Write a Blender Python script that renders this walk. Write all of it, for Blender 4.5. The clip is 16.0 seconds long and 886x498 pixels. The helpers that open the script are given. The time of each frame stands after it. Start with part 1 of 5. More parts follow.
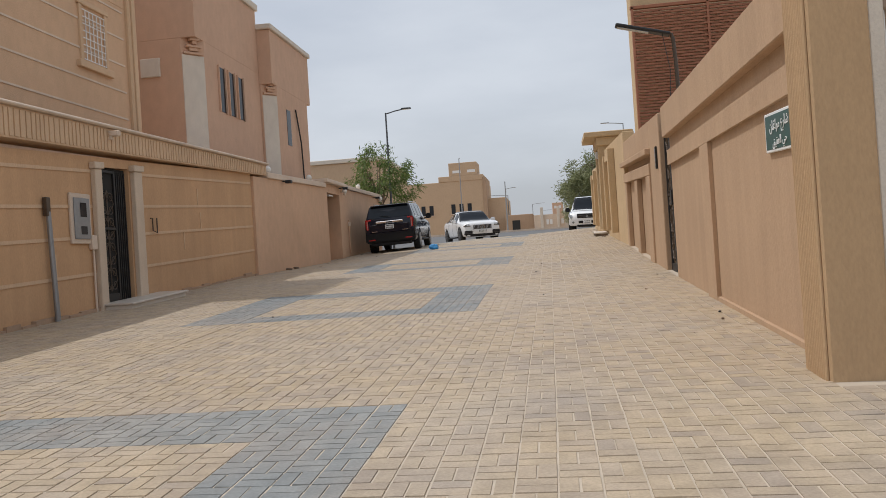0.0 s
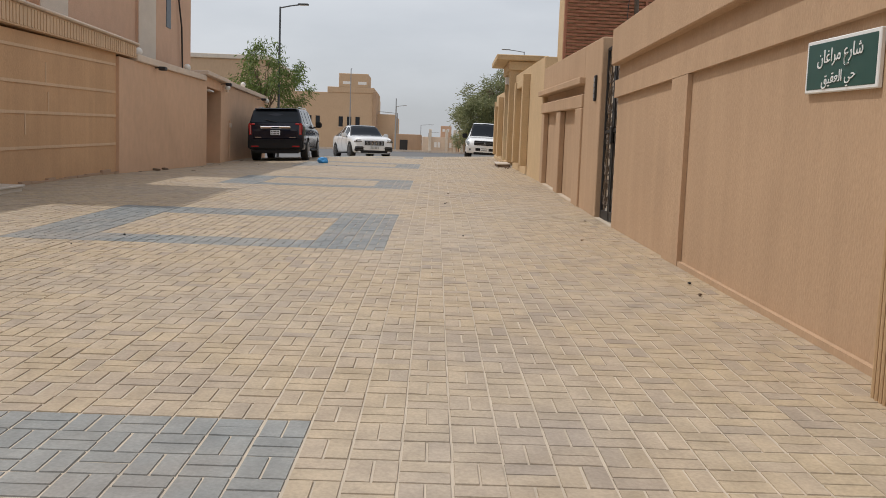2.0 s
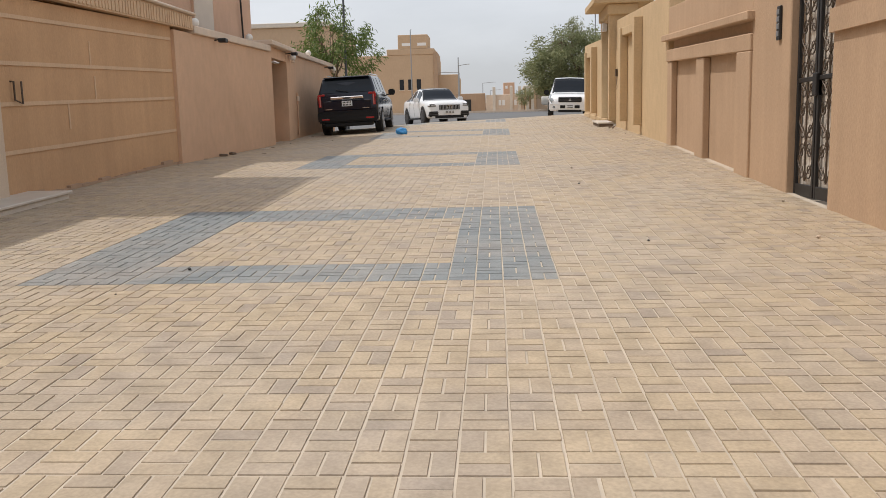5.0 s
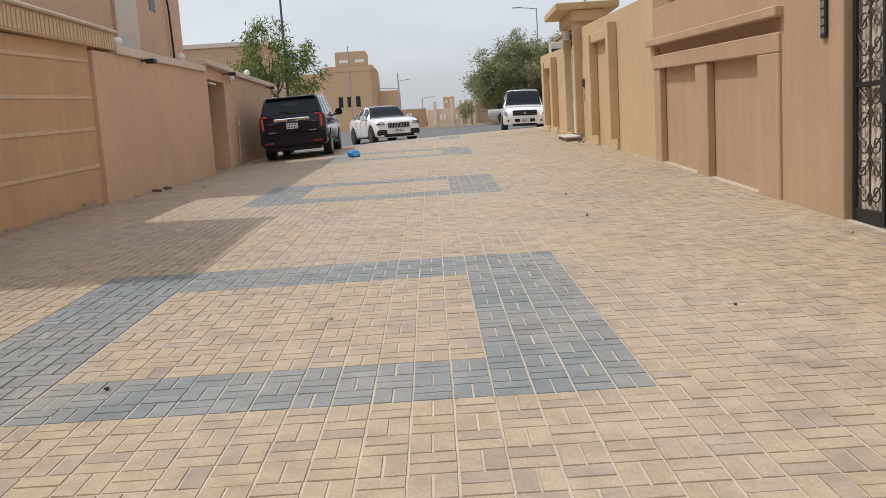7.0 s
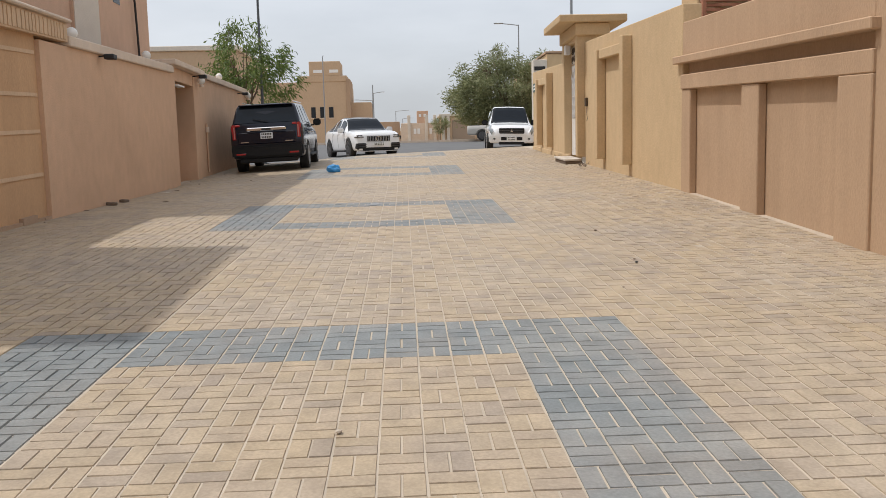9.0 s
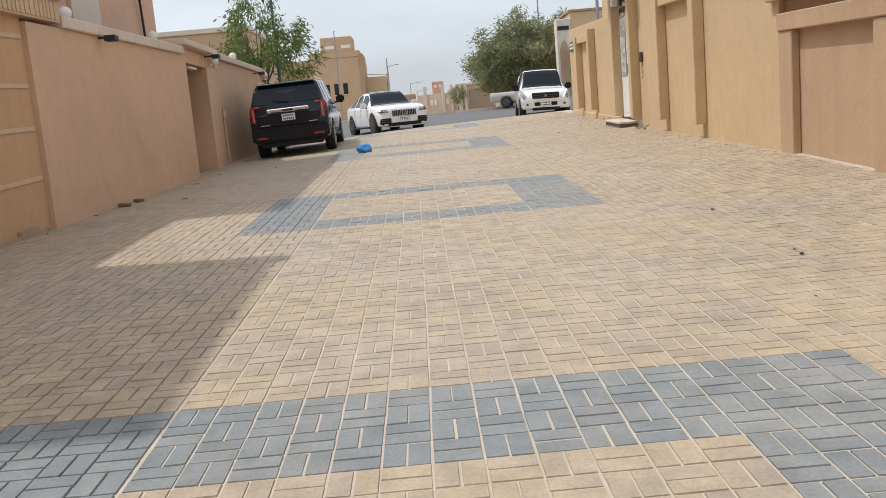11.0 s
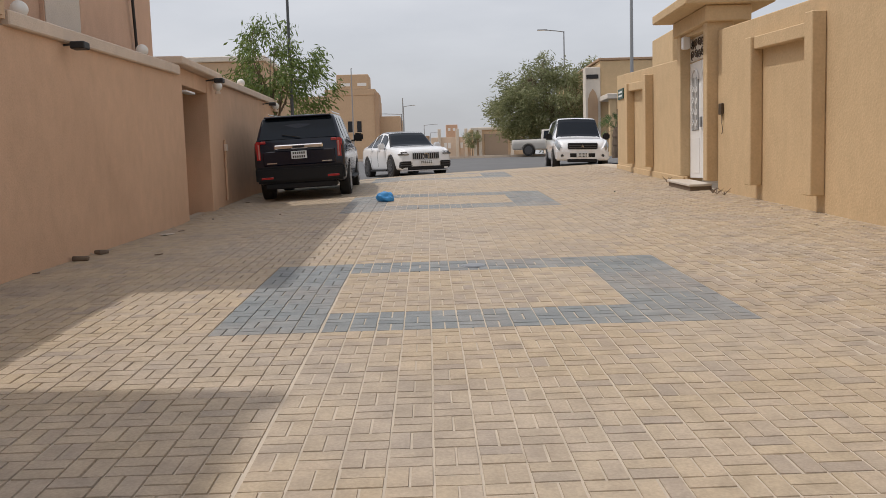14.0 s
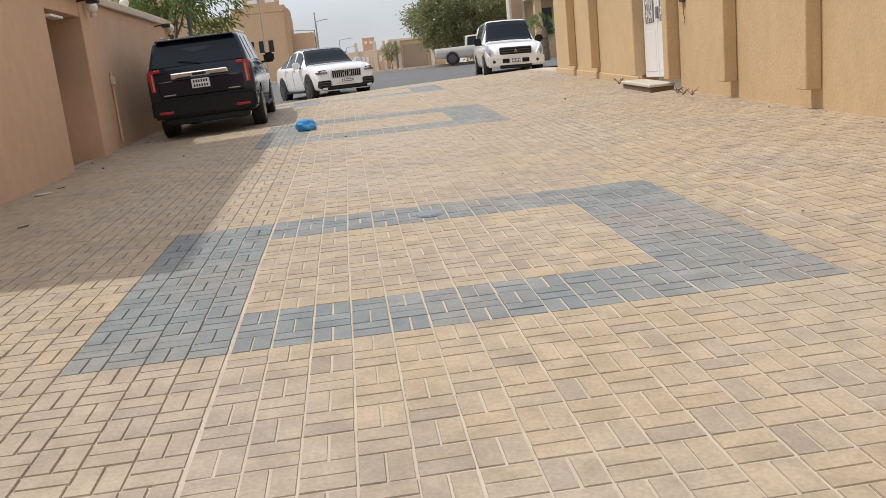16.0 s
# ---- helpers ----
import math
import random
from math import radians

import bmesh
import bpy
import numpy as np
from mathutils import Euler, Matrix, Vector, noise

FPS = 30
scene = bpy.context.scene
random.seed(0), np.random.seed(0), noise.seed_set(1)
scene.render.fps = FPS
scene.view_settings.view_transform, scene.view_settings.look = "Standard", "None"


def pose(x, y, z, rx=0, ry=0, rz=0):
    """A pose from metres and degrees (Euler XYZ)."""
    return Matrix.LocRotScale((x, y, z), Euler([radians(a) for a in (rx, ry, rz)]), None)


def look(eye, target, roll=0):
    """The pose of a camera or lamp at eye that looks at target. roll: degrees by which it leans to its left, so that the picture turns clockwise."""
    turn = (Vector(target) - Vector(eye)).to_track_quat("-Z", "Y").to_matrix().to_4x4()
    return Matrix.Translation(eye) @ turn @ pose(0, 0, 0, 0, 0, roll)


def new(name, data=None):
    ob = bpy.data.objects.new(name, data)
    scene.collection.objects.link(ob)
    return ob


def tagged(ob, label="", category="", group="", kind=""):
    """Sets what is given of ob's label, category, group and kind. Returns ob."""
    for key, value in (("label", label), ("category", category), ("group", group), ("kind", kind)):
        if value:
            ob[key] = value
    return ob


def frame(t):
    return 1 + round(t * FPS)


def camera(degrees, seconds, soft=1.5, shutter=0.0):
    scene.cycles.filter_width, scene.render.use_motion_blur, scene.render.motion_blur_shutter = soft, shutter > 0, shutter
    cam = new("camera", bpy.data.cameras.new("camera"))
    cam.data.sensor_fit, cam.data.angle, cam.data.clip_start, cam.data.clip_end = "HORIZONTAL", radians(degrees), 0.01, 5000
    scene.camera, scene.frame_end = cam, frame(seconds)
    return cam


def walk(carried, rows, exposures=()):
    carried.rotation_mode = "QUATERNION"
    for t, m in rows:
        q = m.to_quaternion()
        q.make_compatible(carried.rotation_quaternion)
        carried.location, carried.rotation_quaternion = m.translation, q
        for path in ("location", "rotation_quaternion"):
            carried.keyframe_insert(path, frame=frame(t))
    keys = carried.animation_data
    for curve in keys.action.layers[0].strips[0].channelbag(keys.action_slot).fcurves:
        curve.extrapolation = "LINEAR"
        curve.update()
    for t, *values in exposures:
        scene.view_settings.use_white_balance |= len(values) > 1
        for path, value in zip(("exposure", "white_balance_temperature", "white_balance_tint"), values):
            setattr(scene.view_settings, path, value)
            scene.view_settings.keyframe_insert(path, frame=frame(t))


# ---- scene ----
cam = camera(56.9, 16.0, soft=0.7)
PATH = [
    (0, (3.041, -5.718, 0.970), (2.776, -3.736, 0.988), -3.7),
    (0.5, (2.926, -5.133, 1.013), (2.912, -3.134, 1.062), -1.8),
    (1, (2.756, -4.714, 1.033), (2.799, -2.714, 1.034), -5.4),
    (1.5, (2.701, -4.219, 1.036), (2.746, -2.220, 1.015), -4.4),
    (2, (2.496, -3.725, 1.078), (2.524, -1.734, 0.892), 2.1),
    (2.5, (2.440, -3.301, 1.142), (2.470, -1.305, 1.015), -2.5),
    (3, (2.260, -2.786, 1.172), (2.189, -0.800, 0.948), 1.6),
    (3.5, (2.096, -2.421, 1.273), (2.009, -0.436, 1.049), -2.6),
    (4, (1.960, -1.901, 1.300), (1.841, 0.077, 1.031), -1.7),
    (4.2, (1.872, -1.699, 1.296), (1.711, 0.276, 1.029), 0.1),
    (6.3, (1.234, 0.222, 1.433), (1.136, 2.194, 1.110), -5.5),
    (6.5, (1.189, 0.464, 1.464), (1.068, 2.441, 1.191), -5.1),
    (7, (0.990, 0.901, 1.477), (0.996, 2.885, 1.221), -3.6),
    (7.5, (0.921, 1.388, 1.469), (0.957, 3.367, 1.186), -6.1),
    (8, (0.734, 1.852, 1.513), (0.759, 3.837, 1.277), -1.9),
    (8.2, (0.681, 2.057, 1.532), (0.759, 4.043, 1.310), -1.4),
    (10.3, (0.212, 3.975, 1.644), (0.307, 5.954, 1.374), -1.3),
    (10.5, (0.124, 4.221, 1.654), (0.237, 6.195, 1.350), -0.2),
    (11, (0.060, 4.565, 1.658), (0.092, 6.543, 1.366), -5.0),
    (11.5, (-0.081, 5.122, 1.681), (-0.265, 7.095, 1.411), -1.7),
    (12, (-0.224, 5.543, 1.731), (-0.303, 7.505, 1.354), -4.5),
    (12.5, (-0.266, 6.082, 1.782), (-0.326, 8.066, 1.540), -5.3),
    (13, (-0.367, 6.572, 1.792), (-0.358, 8.550, 1.497), -1.2),
    (13.5, (-0.350, 7.064, 1.806), (-0.314, 9.056, 1.635), -5.1),
    (14, (-0.386, 7.556, 1.827), (-0.356, 9.547, 1.637), -1.7),
    (14.5, (-0.384, 8.028, 1.863), (-0.188, 10.006, 1.640), -5.2),
    (15, (-0.355, 8.505, 1.908), (-0.247, 10.486, 1.659), -5.2),
    (15.5, (-0.457, 9.018, 1.906), (-0.275, 10.968, 1.504), -1.3),
    (16, (-0.474, 9.461, 1.900), (-0.291, 11.410, 1.493), -5.9),
]
walk(cam, [(t, look(eye, target, roll)) for t, eye, target, roll in PATH],
     exposures=[(0, -0.27, 6300, 10), (0.5, -0.31, 6480, 10), (1, -0.3, 6500, 10), (2, -0.27, 6500, 10), (3, -0.22, 6520, 10), (4, -0.16, 6560, 11), (6.5, 0.12, 6440, 10), (7, -0.05, 6400, 10), (7.5, -0.1, 6420, 10), (8, -0.04, 6420, 10), (10.5, -0.07, 6400, 10),
                (11, 0.08, 6300, 9), (11.5, -0.06, 6260, 9), (12, 0.1, 6220, 9), (12.5, 0, 6450, 11), (13, -0.2, 6650, 15), (13.5, -0.22, 6600, 13), (14, -0.25, 6550, 12), (14.5, -0.25, 6520, 11), (15, -0.25, 6500, 10), (15.5, -0.16, 6500, 10), (16, 0.06, 6480, 10)])

# ---- world, sun, exposure ----
world = bpy.data.worlds.new("sky")
scene.world = world
world.use_nodes = True
wn = world.node_tree
sky = wn.nodes.new("ShaderNodeTexSky")
sky.sky_type = "NISHITA"
sky.sun_disc = False
sky.sun_elevation = radians(63)
sky.sun_rotation = radians(-84)
sky.air_density, sky.dust_density, sky.ozone_density = 1.0, 6.0, 1.5
hazy = wn.nodes.new("ShaderNodeMix")
hazy.data_type = "RGBA"
hazy.inputs[0].default_value = 0.62
hazy.inputs[7].default_value = (7.4, 7.7, 8.1, 1)
clouds = wn.nodes.new("ShaderNodeTexNoise")
clouds.inputs["Scale"].default_value = 2.2
clouds.inputs["Detail"].default_value = 6
cmap = wn.nodes.new("ShaderNodeMapping")
cmap.inputs["Scale"].default_value = (1, 1, 3.2)
ctex = wn.nodes.new("ShaderNodeTexCoord")
cramp = wn.nodes.new("ShaderNodeMapRange")
cramp.inputs[1].default_value, cramp.inputs[2].default_value = 0.38, 0.68
cramp.inputs[3].default_value, cramp.inputs[4].default_value = 0.55, 0.82
wn.links.new(ctex.outputs["Generated"], cmap.inputs[0])
wn.links.new(cmap.outputs[0], clouds.inputs[0])
wn.links.new(clouds.outputs["Fac"], cramp.inputs[0])
wn.links.new(cramp.outputs[0], hazy.inputs[0])
wn.links.new(sky.outputs[0], hazy.inputs[6])
wn.links.new(hazy.outputs[2], wn.nodes["Background"].inputs[0])
wn.nodes["Background"].inputs[1].default_value = 0.125
sun = new("sun", bpy.data.lights.new("sun", "SUN"))
sun.data.energy, sun.data.angle, sun.data.color = 2.3, radians(0.7), (1.0, 0.965, 0.92)
sun.matrix_world = look((-30, 16, 52), (-30 + 0.5, 16 - 0.05, 51))

# ---- ground shape ----
S = 0.0524
KNOTS = [(-400, -1.6), (-30, -1.572), (30, 1.572), (33, 1.70), (38, 1.76), (62, 2.65), (120, 3.7), (200, 5.2), (420, 5.0), (2500, 3.0)]


def gz(x, y):
    """Height of the ground: the lane climbs, eases at the top and runs on over the crossing."""
    for (a, za), (b, zb) in zip(KNOTS, KNOTS[1:]):
        if y <= b:
            z = za + (zb - za) * (y - a) / (b - a)
            break
    else:
        z = KNOTS[-1][1]
    k = min(max((y - 29) / 6, 0), 1) * min(max((54 - y) / 12, 0), 1)
    fade = min(max((44 - y) / 8, 0), 1)
    z -= 0.04 * max(0, -1 - max(x, -5)) * min(max((y - 14) / 8, 0), 1) * fade
    z += 0.042 * max(0, min(x, 5) - 2) * min(max((y - 8) / 8, 0), 1) * min(max((36 - y) / 6, 0), 1)
    return z + 0.03 * k * min(max(x, -5), 7)


# ---- materials ----
def mat(name, rough=0.8, metal=0.0):
    m = bpy.data.materials.new(name)
    m.use_nodes = True
    b = m.node_tree.nodes["Principled BSDF"]
    b.inputs["Roughness"].default_value = rough
    b.inputs["Metallic"].default_value = metal
    return m, m.node_tree, b


def plain(name, col, rough=0.6, metal=0.0, coat=0.0, var=0.12, scale=14.0, bump=0.0, trans=0.0):
    m, t, b = mat(name, rough, metal)
    n = t.nodes.new("ShaderNodeTexNoise")
    n.inputs["Scale"].default_value, n.inputs["Detail"].default_value = scale, 5
    co = t.nodes.new("ShaderNodeTexCoord")
    t.links.new(co.outputs["Object"], n.inputs[0])
    mx = t.nodes.new("ShaderNodeMix")
    mx.data_type = "RGBA"
    mx.inputs[6].default_value = (*[c * (1 - var) for c in col], 1)
    mx.inputs[7].default_value = (*[min(1, c * (1 + var)) for c in col], 1)
    t.links.new(n.outputs["Fac"], mx.inputs[0])
    t.links.new(mx.outputs[2], b.inputs["Base Color"])
    b.inputs["Coat Weight"].default_value = coat
    b.inputs["Coat Roughness"].default_value = 0.04
    b.inputs["Transmission Weight"].default_value = trans
    if bump:
        bp = t.nodes.new("ShaderNodeBump")
        bp.inputs["Strength"].default_value, bp.inputs["Distance"].default_value = bump, 0.01
        t.links.new(n.outputs["Fac"], bp.inputs["Height"])
        t.links.new(bp.outputs[0], b.inputs["Normal"])
    return m


def stucco(name, col, streak=0.5, rib=False, grain=55.0, stain=0.16):
    """Sprayed render on walls: grain, vertical drag marks, dusty stains."""
    m, t, b = mat(name, 0.92)
    b.inputs["Specular IOR Level"].default_value = 0.2
    co = t.nodes.new("ShaderNodeTexCoord")
    mp = t.nodes.new("ShaderNodeMapping")
    mp.inputs["Scale"].default_value = (1, 1, 0.4 if streak else 1)
    t.links.new(co.outputs["Object"], mp.inputs[0])
    fine = t.nodes.new("ShaderNodeTexNoise")
    fine.inputs["Scale"].default_value, fine.inputs["Detail"].default_value = grain, 4
    t.links.new(mp.outputs[0], fine.inputs[0])
    big = t.nodes.new("ShaderNodeTexNoise")
    big.inputs["Scale"].default_value, big.inputs["Detail"].default_value = 0.7, 6
    t.links.new(co.outputs["Object"], big.inputs[0])
    drip = t.nodes.new("ShaderNodeTexNoise")
    drip.inputs["Scale"].default_value, drip.inputs["Detail"].default_value = 5, 5
    mp2 = t.nodes.new("ShaderNodeMapping")
    mp2.inputs["Scale"].default_value = (1, 1, 0.08 if streak else 0.6)
    t.links.new(co.outputs["Object"], mp2.inputs[0])
    t.links.new(mp2.outputs[0], drip.inputs[0])
    m1 = t.nodes.new("ShaderNodeMix")
    m1.data_type = "RGBA"
    m1.inputs[6].default_value = (*[c * (1 - stain) for c in col], 1)
    m1.inputs[7].default_value = (*[c * (1 + stain) for c in col], 1)
    t.links.new(big.outputs["Fac"], m1.inputs[0])
    m2 = t.nodes.new("ShaderNodeMix")
    m2.data_type, m2.blend_type = "RGBA", "MULTIPLY"
    m2.inputs[0].default_value = 1
    r = t.nodes.new("ShaderNodeMapRange")
    r.inputs[1].default_value, r.inputs[2].default_value, r.inputs[3].default_value, r.inputs[4].default_value = 0.3, 0.75, 0.95, 1.05
    t.links.new(drip.outputs["Fac"], r.inputs[0])
    t.links.new(m1.outputs[2], m2.inputs[6])
    t.links.new(r.outputs[0], m2.inputs[7])
    m3 = t.nodes.new("ShaderNodeMix")
    m3.data_type, m3.blend_type = "RGBA", "MULTIPLY"
    m3.inputs[0].default_value = 0.6
    r3 = t.nodes.new("ShaderNodeMapRange")
    r3.inputs[1].default_value, r3.inputs[2].default_value, r3.inputs[3].default_value, r3.inputs[4].default_value = 0.3, 0.7, 0.9, 1.08
    t.links.new(fine.outputs["Fac"], r3.inputs[0])
    t.links.new(m2.outputs[2], m3.inputs[6])
    t.links.new(r3.outputs[0], m3.inputs[7])
    t.links.new(m3.outputs[2], b.inputs["Base Color"])
    bp = t.nodes.new("ShaderNodeBump")
    bp.inputs["Strength"].default_value, bp.inputs["Distance"].default_value = 0.5, 0.012
    t.links.new(fine.outputs["Fac"], bp.inputs["Height"])
    t.links.new(bp.outputs[0], b.inputs["Normal"])
    return m


def paver(name, cols, island):
    """Concrete block: each one with its own tint, dusty patches, fine grain."""
    m, t, b = mat(name, 0.62)
    b.inputs["Specular IOR Level"].default_value = 0.35
    if island:
        src = t.nodes.new("ShaderNodeNewGeometry").outputs["Random Per Island"]
    else:
        src = t.nodes.new("ShaderNodeObjectInfo").outputs["Random"]
    ramp = t.nodes.new("ShaderNodeValToRGB")
    ramp.color_ramp.interpolation = "LINEAR"
    for n, (p, c) in enumerate(cols):
        e = ramp.color_ramp.elements[n] if n < 2 else ramp.color_ramp.elements.new(p)
        e.position, e.color = p, (*c, 1)
    t.links.new(src, ramp.inputs[0])
    geo = t.nodes.new("ShaderNodeNewGeometry")
    dust = t.nodes.new("ShaderNodeTexNoise")
    dust.inputs["Scale"].default_value, dust.inputs["Detail"].default_value = 0.55, 7
    t.links.new(geo.outputs["Position"], dust.inputs[0])
    fine = t.nodes.new("ShaderNodeTexNoise")
    fine.inputs["Scale"].default_value, fine.inputs["Detail"].default_value = 60, 4
    t.links.new(geo.outputs["Position"], fine.inputs[0])
    r = t.nodes.new("ShaderNodeMapRange")
    r.inputs[1].default_value, r.inputs[2].default_value, r.inputs[3].default_value, r.inputs[4].default_value = 0.45, 0.75, 0.0, 0.5
    t.links.new(dust.outputs["Fac"], r.inputs[0])
    mx = t.nodes.new("ShaderNodeMix")
    mx.data_type = "RGBA"
    mx.inputs[7].default_value = (0.45, 0.39, 0.32, 1)
    t.links.new(r.outputs[0], mx.inputs[0])
    t.links.new(ramp.outputs[0], mx.inputs[6])
    worn = t.nodes.new("ShaderNodeTexNoise")
    worn.inputs["Scale"].default_value, worn.inputs["Detail"].default_value = 0.9, 8
    wmap = t.nodes.new("ShaderNodeMapping")
    wmap.inputs["Location"].default_value = (13, 5, 2)
    t.links.new(geo.outputs["Position"], wmap.inputs[0])
    t.links.new(wmap.outputs[0], worn.inputs[0])
    rw_ = t.nodes.new("ShaderNodeMapRange")
    rw_.inputs[1].default_value, rw_.inputs[2].default_value, rw_.inputs[3].default_value, rw_.inputs[4].default_value = 0.5, 0.72, 0.0, 0.55
    t.links.new(worn.outputs["Fac"], rw_.inputs[0])
    mw = t.nodes.new("ShaderNodeMix")
    mw.data_type = "RGBA"
    mw.inputs[7].default_value = (0.33, 0.28, 0.235, 1)
    t.links.new(rw_.outputs[0], mw.inputs[0])
    t.links.new(mx.outputs[2], mw.inputs[6])
    mx = mw
    mott = t.nodes.new("ShaderNodeTexNoise")
    mott.inputs["Scale"].default_value, mott.inputs["Detail"].default_value = 5.5, 6
    t.links.new(geo.outputs["Position"], mott.inputs[0])
    rm = t.nodes.new("ShaderNodeMapRange")
    rm.inputs[1].default_value, rm.inputs[2].default_value, rm.inputs[3].default_value, rm.inputs[4].default_value = 0.32, 0.68, 0.84, 1.08
    t.links.new(mott.outputs["Fac"], rm.inputs[0])
    mm = t.nodes.new("ShaderNodeMix")
    mm.data_type, mm.blend_type = "RGBA", "MULTIPLY"
    mm.inputs[0].default_value = 1
    t.links.new(mx.outputs[2], mm.inputs[6])
    t.links.new(rm.outputs[0], mm.inputs[7])
    mx = mm
    m3 = t.nodes.new("ShaderNodeMix")
    m3.data_type, m3.blend_type = "RGBA", "MULTIPLY"
    m3.inputs[0].default_value = 0.7
    r3 = t.nodes.new("ShaderNodeMapRange")
    r3.inputs[1].default_value, r3.inputs[2].default_value, r3.inputs[3].default_value, r3.inputs[4].default_value = 0.3, 0.7, 0.82, 1.12
    t.links.new(fine.outputs["Fac"], r3.inputs[0])
    t.links.new(mx.outputs[2], m3.inputs[6])
    t.links.new(r3.outputs[0], m3.inputs[7])
    t.links.new(m3.outputs[2], b.inputs["Base Color"])
    bp = t.nodes.new("ShaderNodeBump")
    bp.inputs["Strength"].default_value, bp.inputs["Distance"].default_value = 0.35, 0.004
    t.links.new(fine.outputs["Fac"], bp.inputs["Height"])
    t.links.new(bp.outputs[0], b.inputs["Normal"])
    return m


YEL = [(0.0, (0.43, 0.338, 0.228)), (1.0, (0.40, 0.325, 0.24)), (0.3, (0.452, 0.357, 0.242)), (0.62, (0.44, 0.348, 0.246)), (0.9, (0.415, 0.332, 0.243)), (0.965, (0.355, 0.288, 0.222))]
GRY = [(0.0, (0.205, 0.225, 0.228)), (1.0, (0.25, 0.264, 0.26)), (0.5, (0.226, 0.243, 0.243))]
M_YEL, M_YEL1 = paver("yellow_block", YEL, True), paver("yellow_block_single", YEL, False)
M_GRY, M_GRY1 = paver("grey_block", GRY, True), paver("grey_block_single", GRY, False)
M_SAND = plain("joint_sand", (0.49, 0.418, 0.33), 0.95, var=0.3, scale=3, bump=0.3)
M_EARTH = plain("dusty_ground", (0.42, 0.33, 0.23), 0.95, var=0.25, scale=0.4, bump=0.2)
M_ASPH = plain("asphalt", (0.125, 0.125, 0.125), 0.85, var=0.25, scale=1.2, bump=0.2)
M_TAN = stucco("tan_render", (0.485, 0.338, 0.222))
M_TAN2 = stucco("tan_render_dark", (0.43, 0.30, 0.205))
M_YWALL = stucco("yellow_render", (0.58, 0.43, 0.26), streak=0, grain=26, stain=0.1)
M_LWALL = stucco("orange_render", (0.56, 0.35, 0.198), stain=0.2)
M_LWALL2 = stucco("salmon_render", (0.63, 0.415, 0.275), streak=0, stain=0.14)
M_PARAP = stucco("fluted_render", (0.63, 0.445, 0.29), stain=0.14)
M_HOUSE = stucco("house_render", (0.60, 0.40, 0.285), streak=0, stain=0.08)
M_HOUSE1 = stucco("house_render_warm", (0.63, 0.425, 0.275), streak=0, stain=0.08)
M_PILAS = stucco("pilaster_render", (0.62, 0.50, 0.38), streak=0, stain=0.2)
M_CREAM = stucco("cream_render", (0.66, 0.60, 0.52), streak=0, stain=0.1)
M_CAP = stucco("coping", (0.66, 0.54, 0.43), streak=0, stain=0.2)
M_FARY = stucco("far_yellow_render", (0.53, 0.385, 0.26), streak=0, stain=0.06)
M_LATT = plain("terracotta_slat", (0.34, 0.145, 0.085), 0.8, var=0.2, scale=6)
M_IRON = plain("black_iron", (0.025, 0.024, 0.024), 0.5, 0.3, var=0.3, scale=30)
M_BRONZE = plain("dark_bronze", (0.10, 0.075, 0.055), 0.45, 0.5, var=0.3, scale=30)
M_STEEL = plain("grey_steel", (0.30, 0.31, 0.32), 0.45, 0.7)
M_POLE = plain("pole_paint", (0.09, 0.10, 0.11), 0.45, 0.3)
M_CHROME = plain("chrome", (0.75, 0.75, 0.76), 0.12, 1.0, var=0.02)
M_WHITE = plain("white_paint", (0.78, 0.78, 0.77), 0.35, var=0.04)
M_SHUT = plain("cream_shutter", (0.31, 0.235, 0.17), 0.5, var=0.06)
M_GREEN = plain("sign_green", (0.018, 0.075, 0.062), 0.4, var=0.1)
M_LETTER = plain("sign_white", (0.8, 0.82, 0.82), 0.5, var=0.02)
M_CBLACK = plain("car_dark_blue_black", (0.005, 0.0075, 0.02), 0.12, 0.0, coat=0.0, var=0.05)
M_CWHITE = plain("car_white", (0.80, 0.81, 0.82), 0.3, coat=0.9, var=0.03)
M_CSILV = plain("car_beige", (0.56, 0.53, 0.48), 0.35, 0.1, coat=0.8, var=0.03)
M_CGLASS = plain("car_glass", (0.008, 0.012, 0.018), 0.06, coat=0.0, var=0.02)
M_CGLASS.node_tree.nodes["Principled BSDF"].inputs["Specular IOR Level"].default_value = 0.3
M_PLASTIC = plain("black_plastic", (0.018, 0.018, 0.019), 0.55, var=0.1)
M_PLASTIC.node_tree.nodes["Principled BSDF"].inputs["Specular IOR Level"].default_value = 0.2
M_RUBBER = plain("tyre_rubber", (0.022, 0.021, 0.02), 0.85, var=0.2)
M_RIM = plain("dark_alloy", (0.12, 0.12, 0.125), 0.3, 0.9)
M_RIMS = plain("silver_alloy", (0.5, 0.5, 0.51), 0.3, 0.9)
M_SILV = plain("satin_silver", (0.5, 0.5, 0.51), 0.3, var=0.03)
M_RED = plain("red_lens", (0.42, 0.008, 0.012), 0.15, coat=1.0, var=0.1)
M_PILLAR = stucco("pillar_render", (0.51, 0.352, 0.208), stain=0.1)
M_RGUIDE = plain("pale_red_lens", (0.55, 0.22, 0.2), 0.2, coat=0.8)
M_LENSD = plain("smoked_lens", (0.10, 0.11, 0.12), 0.08, 0.2, coat=1.0)
M_LENS = plain("clear_lens", (0.30, 0.32, 0.33), 0.1, 0.4, coat=1.0)
M_BARK = plain("bark", (0.16, 0.115, 0.08), 0.95, var=0.35, scale=9, bump=0.6)
M_BLUE = plain("blue_plastic", (0.04, 0.27, 0.6), 0.4, var=0.2)
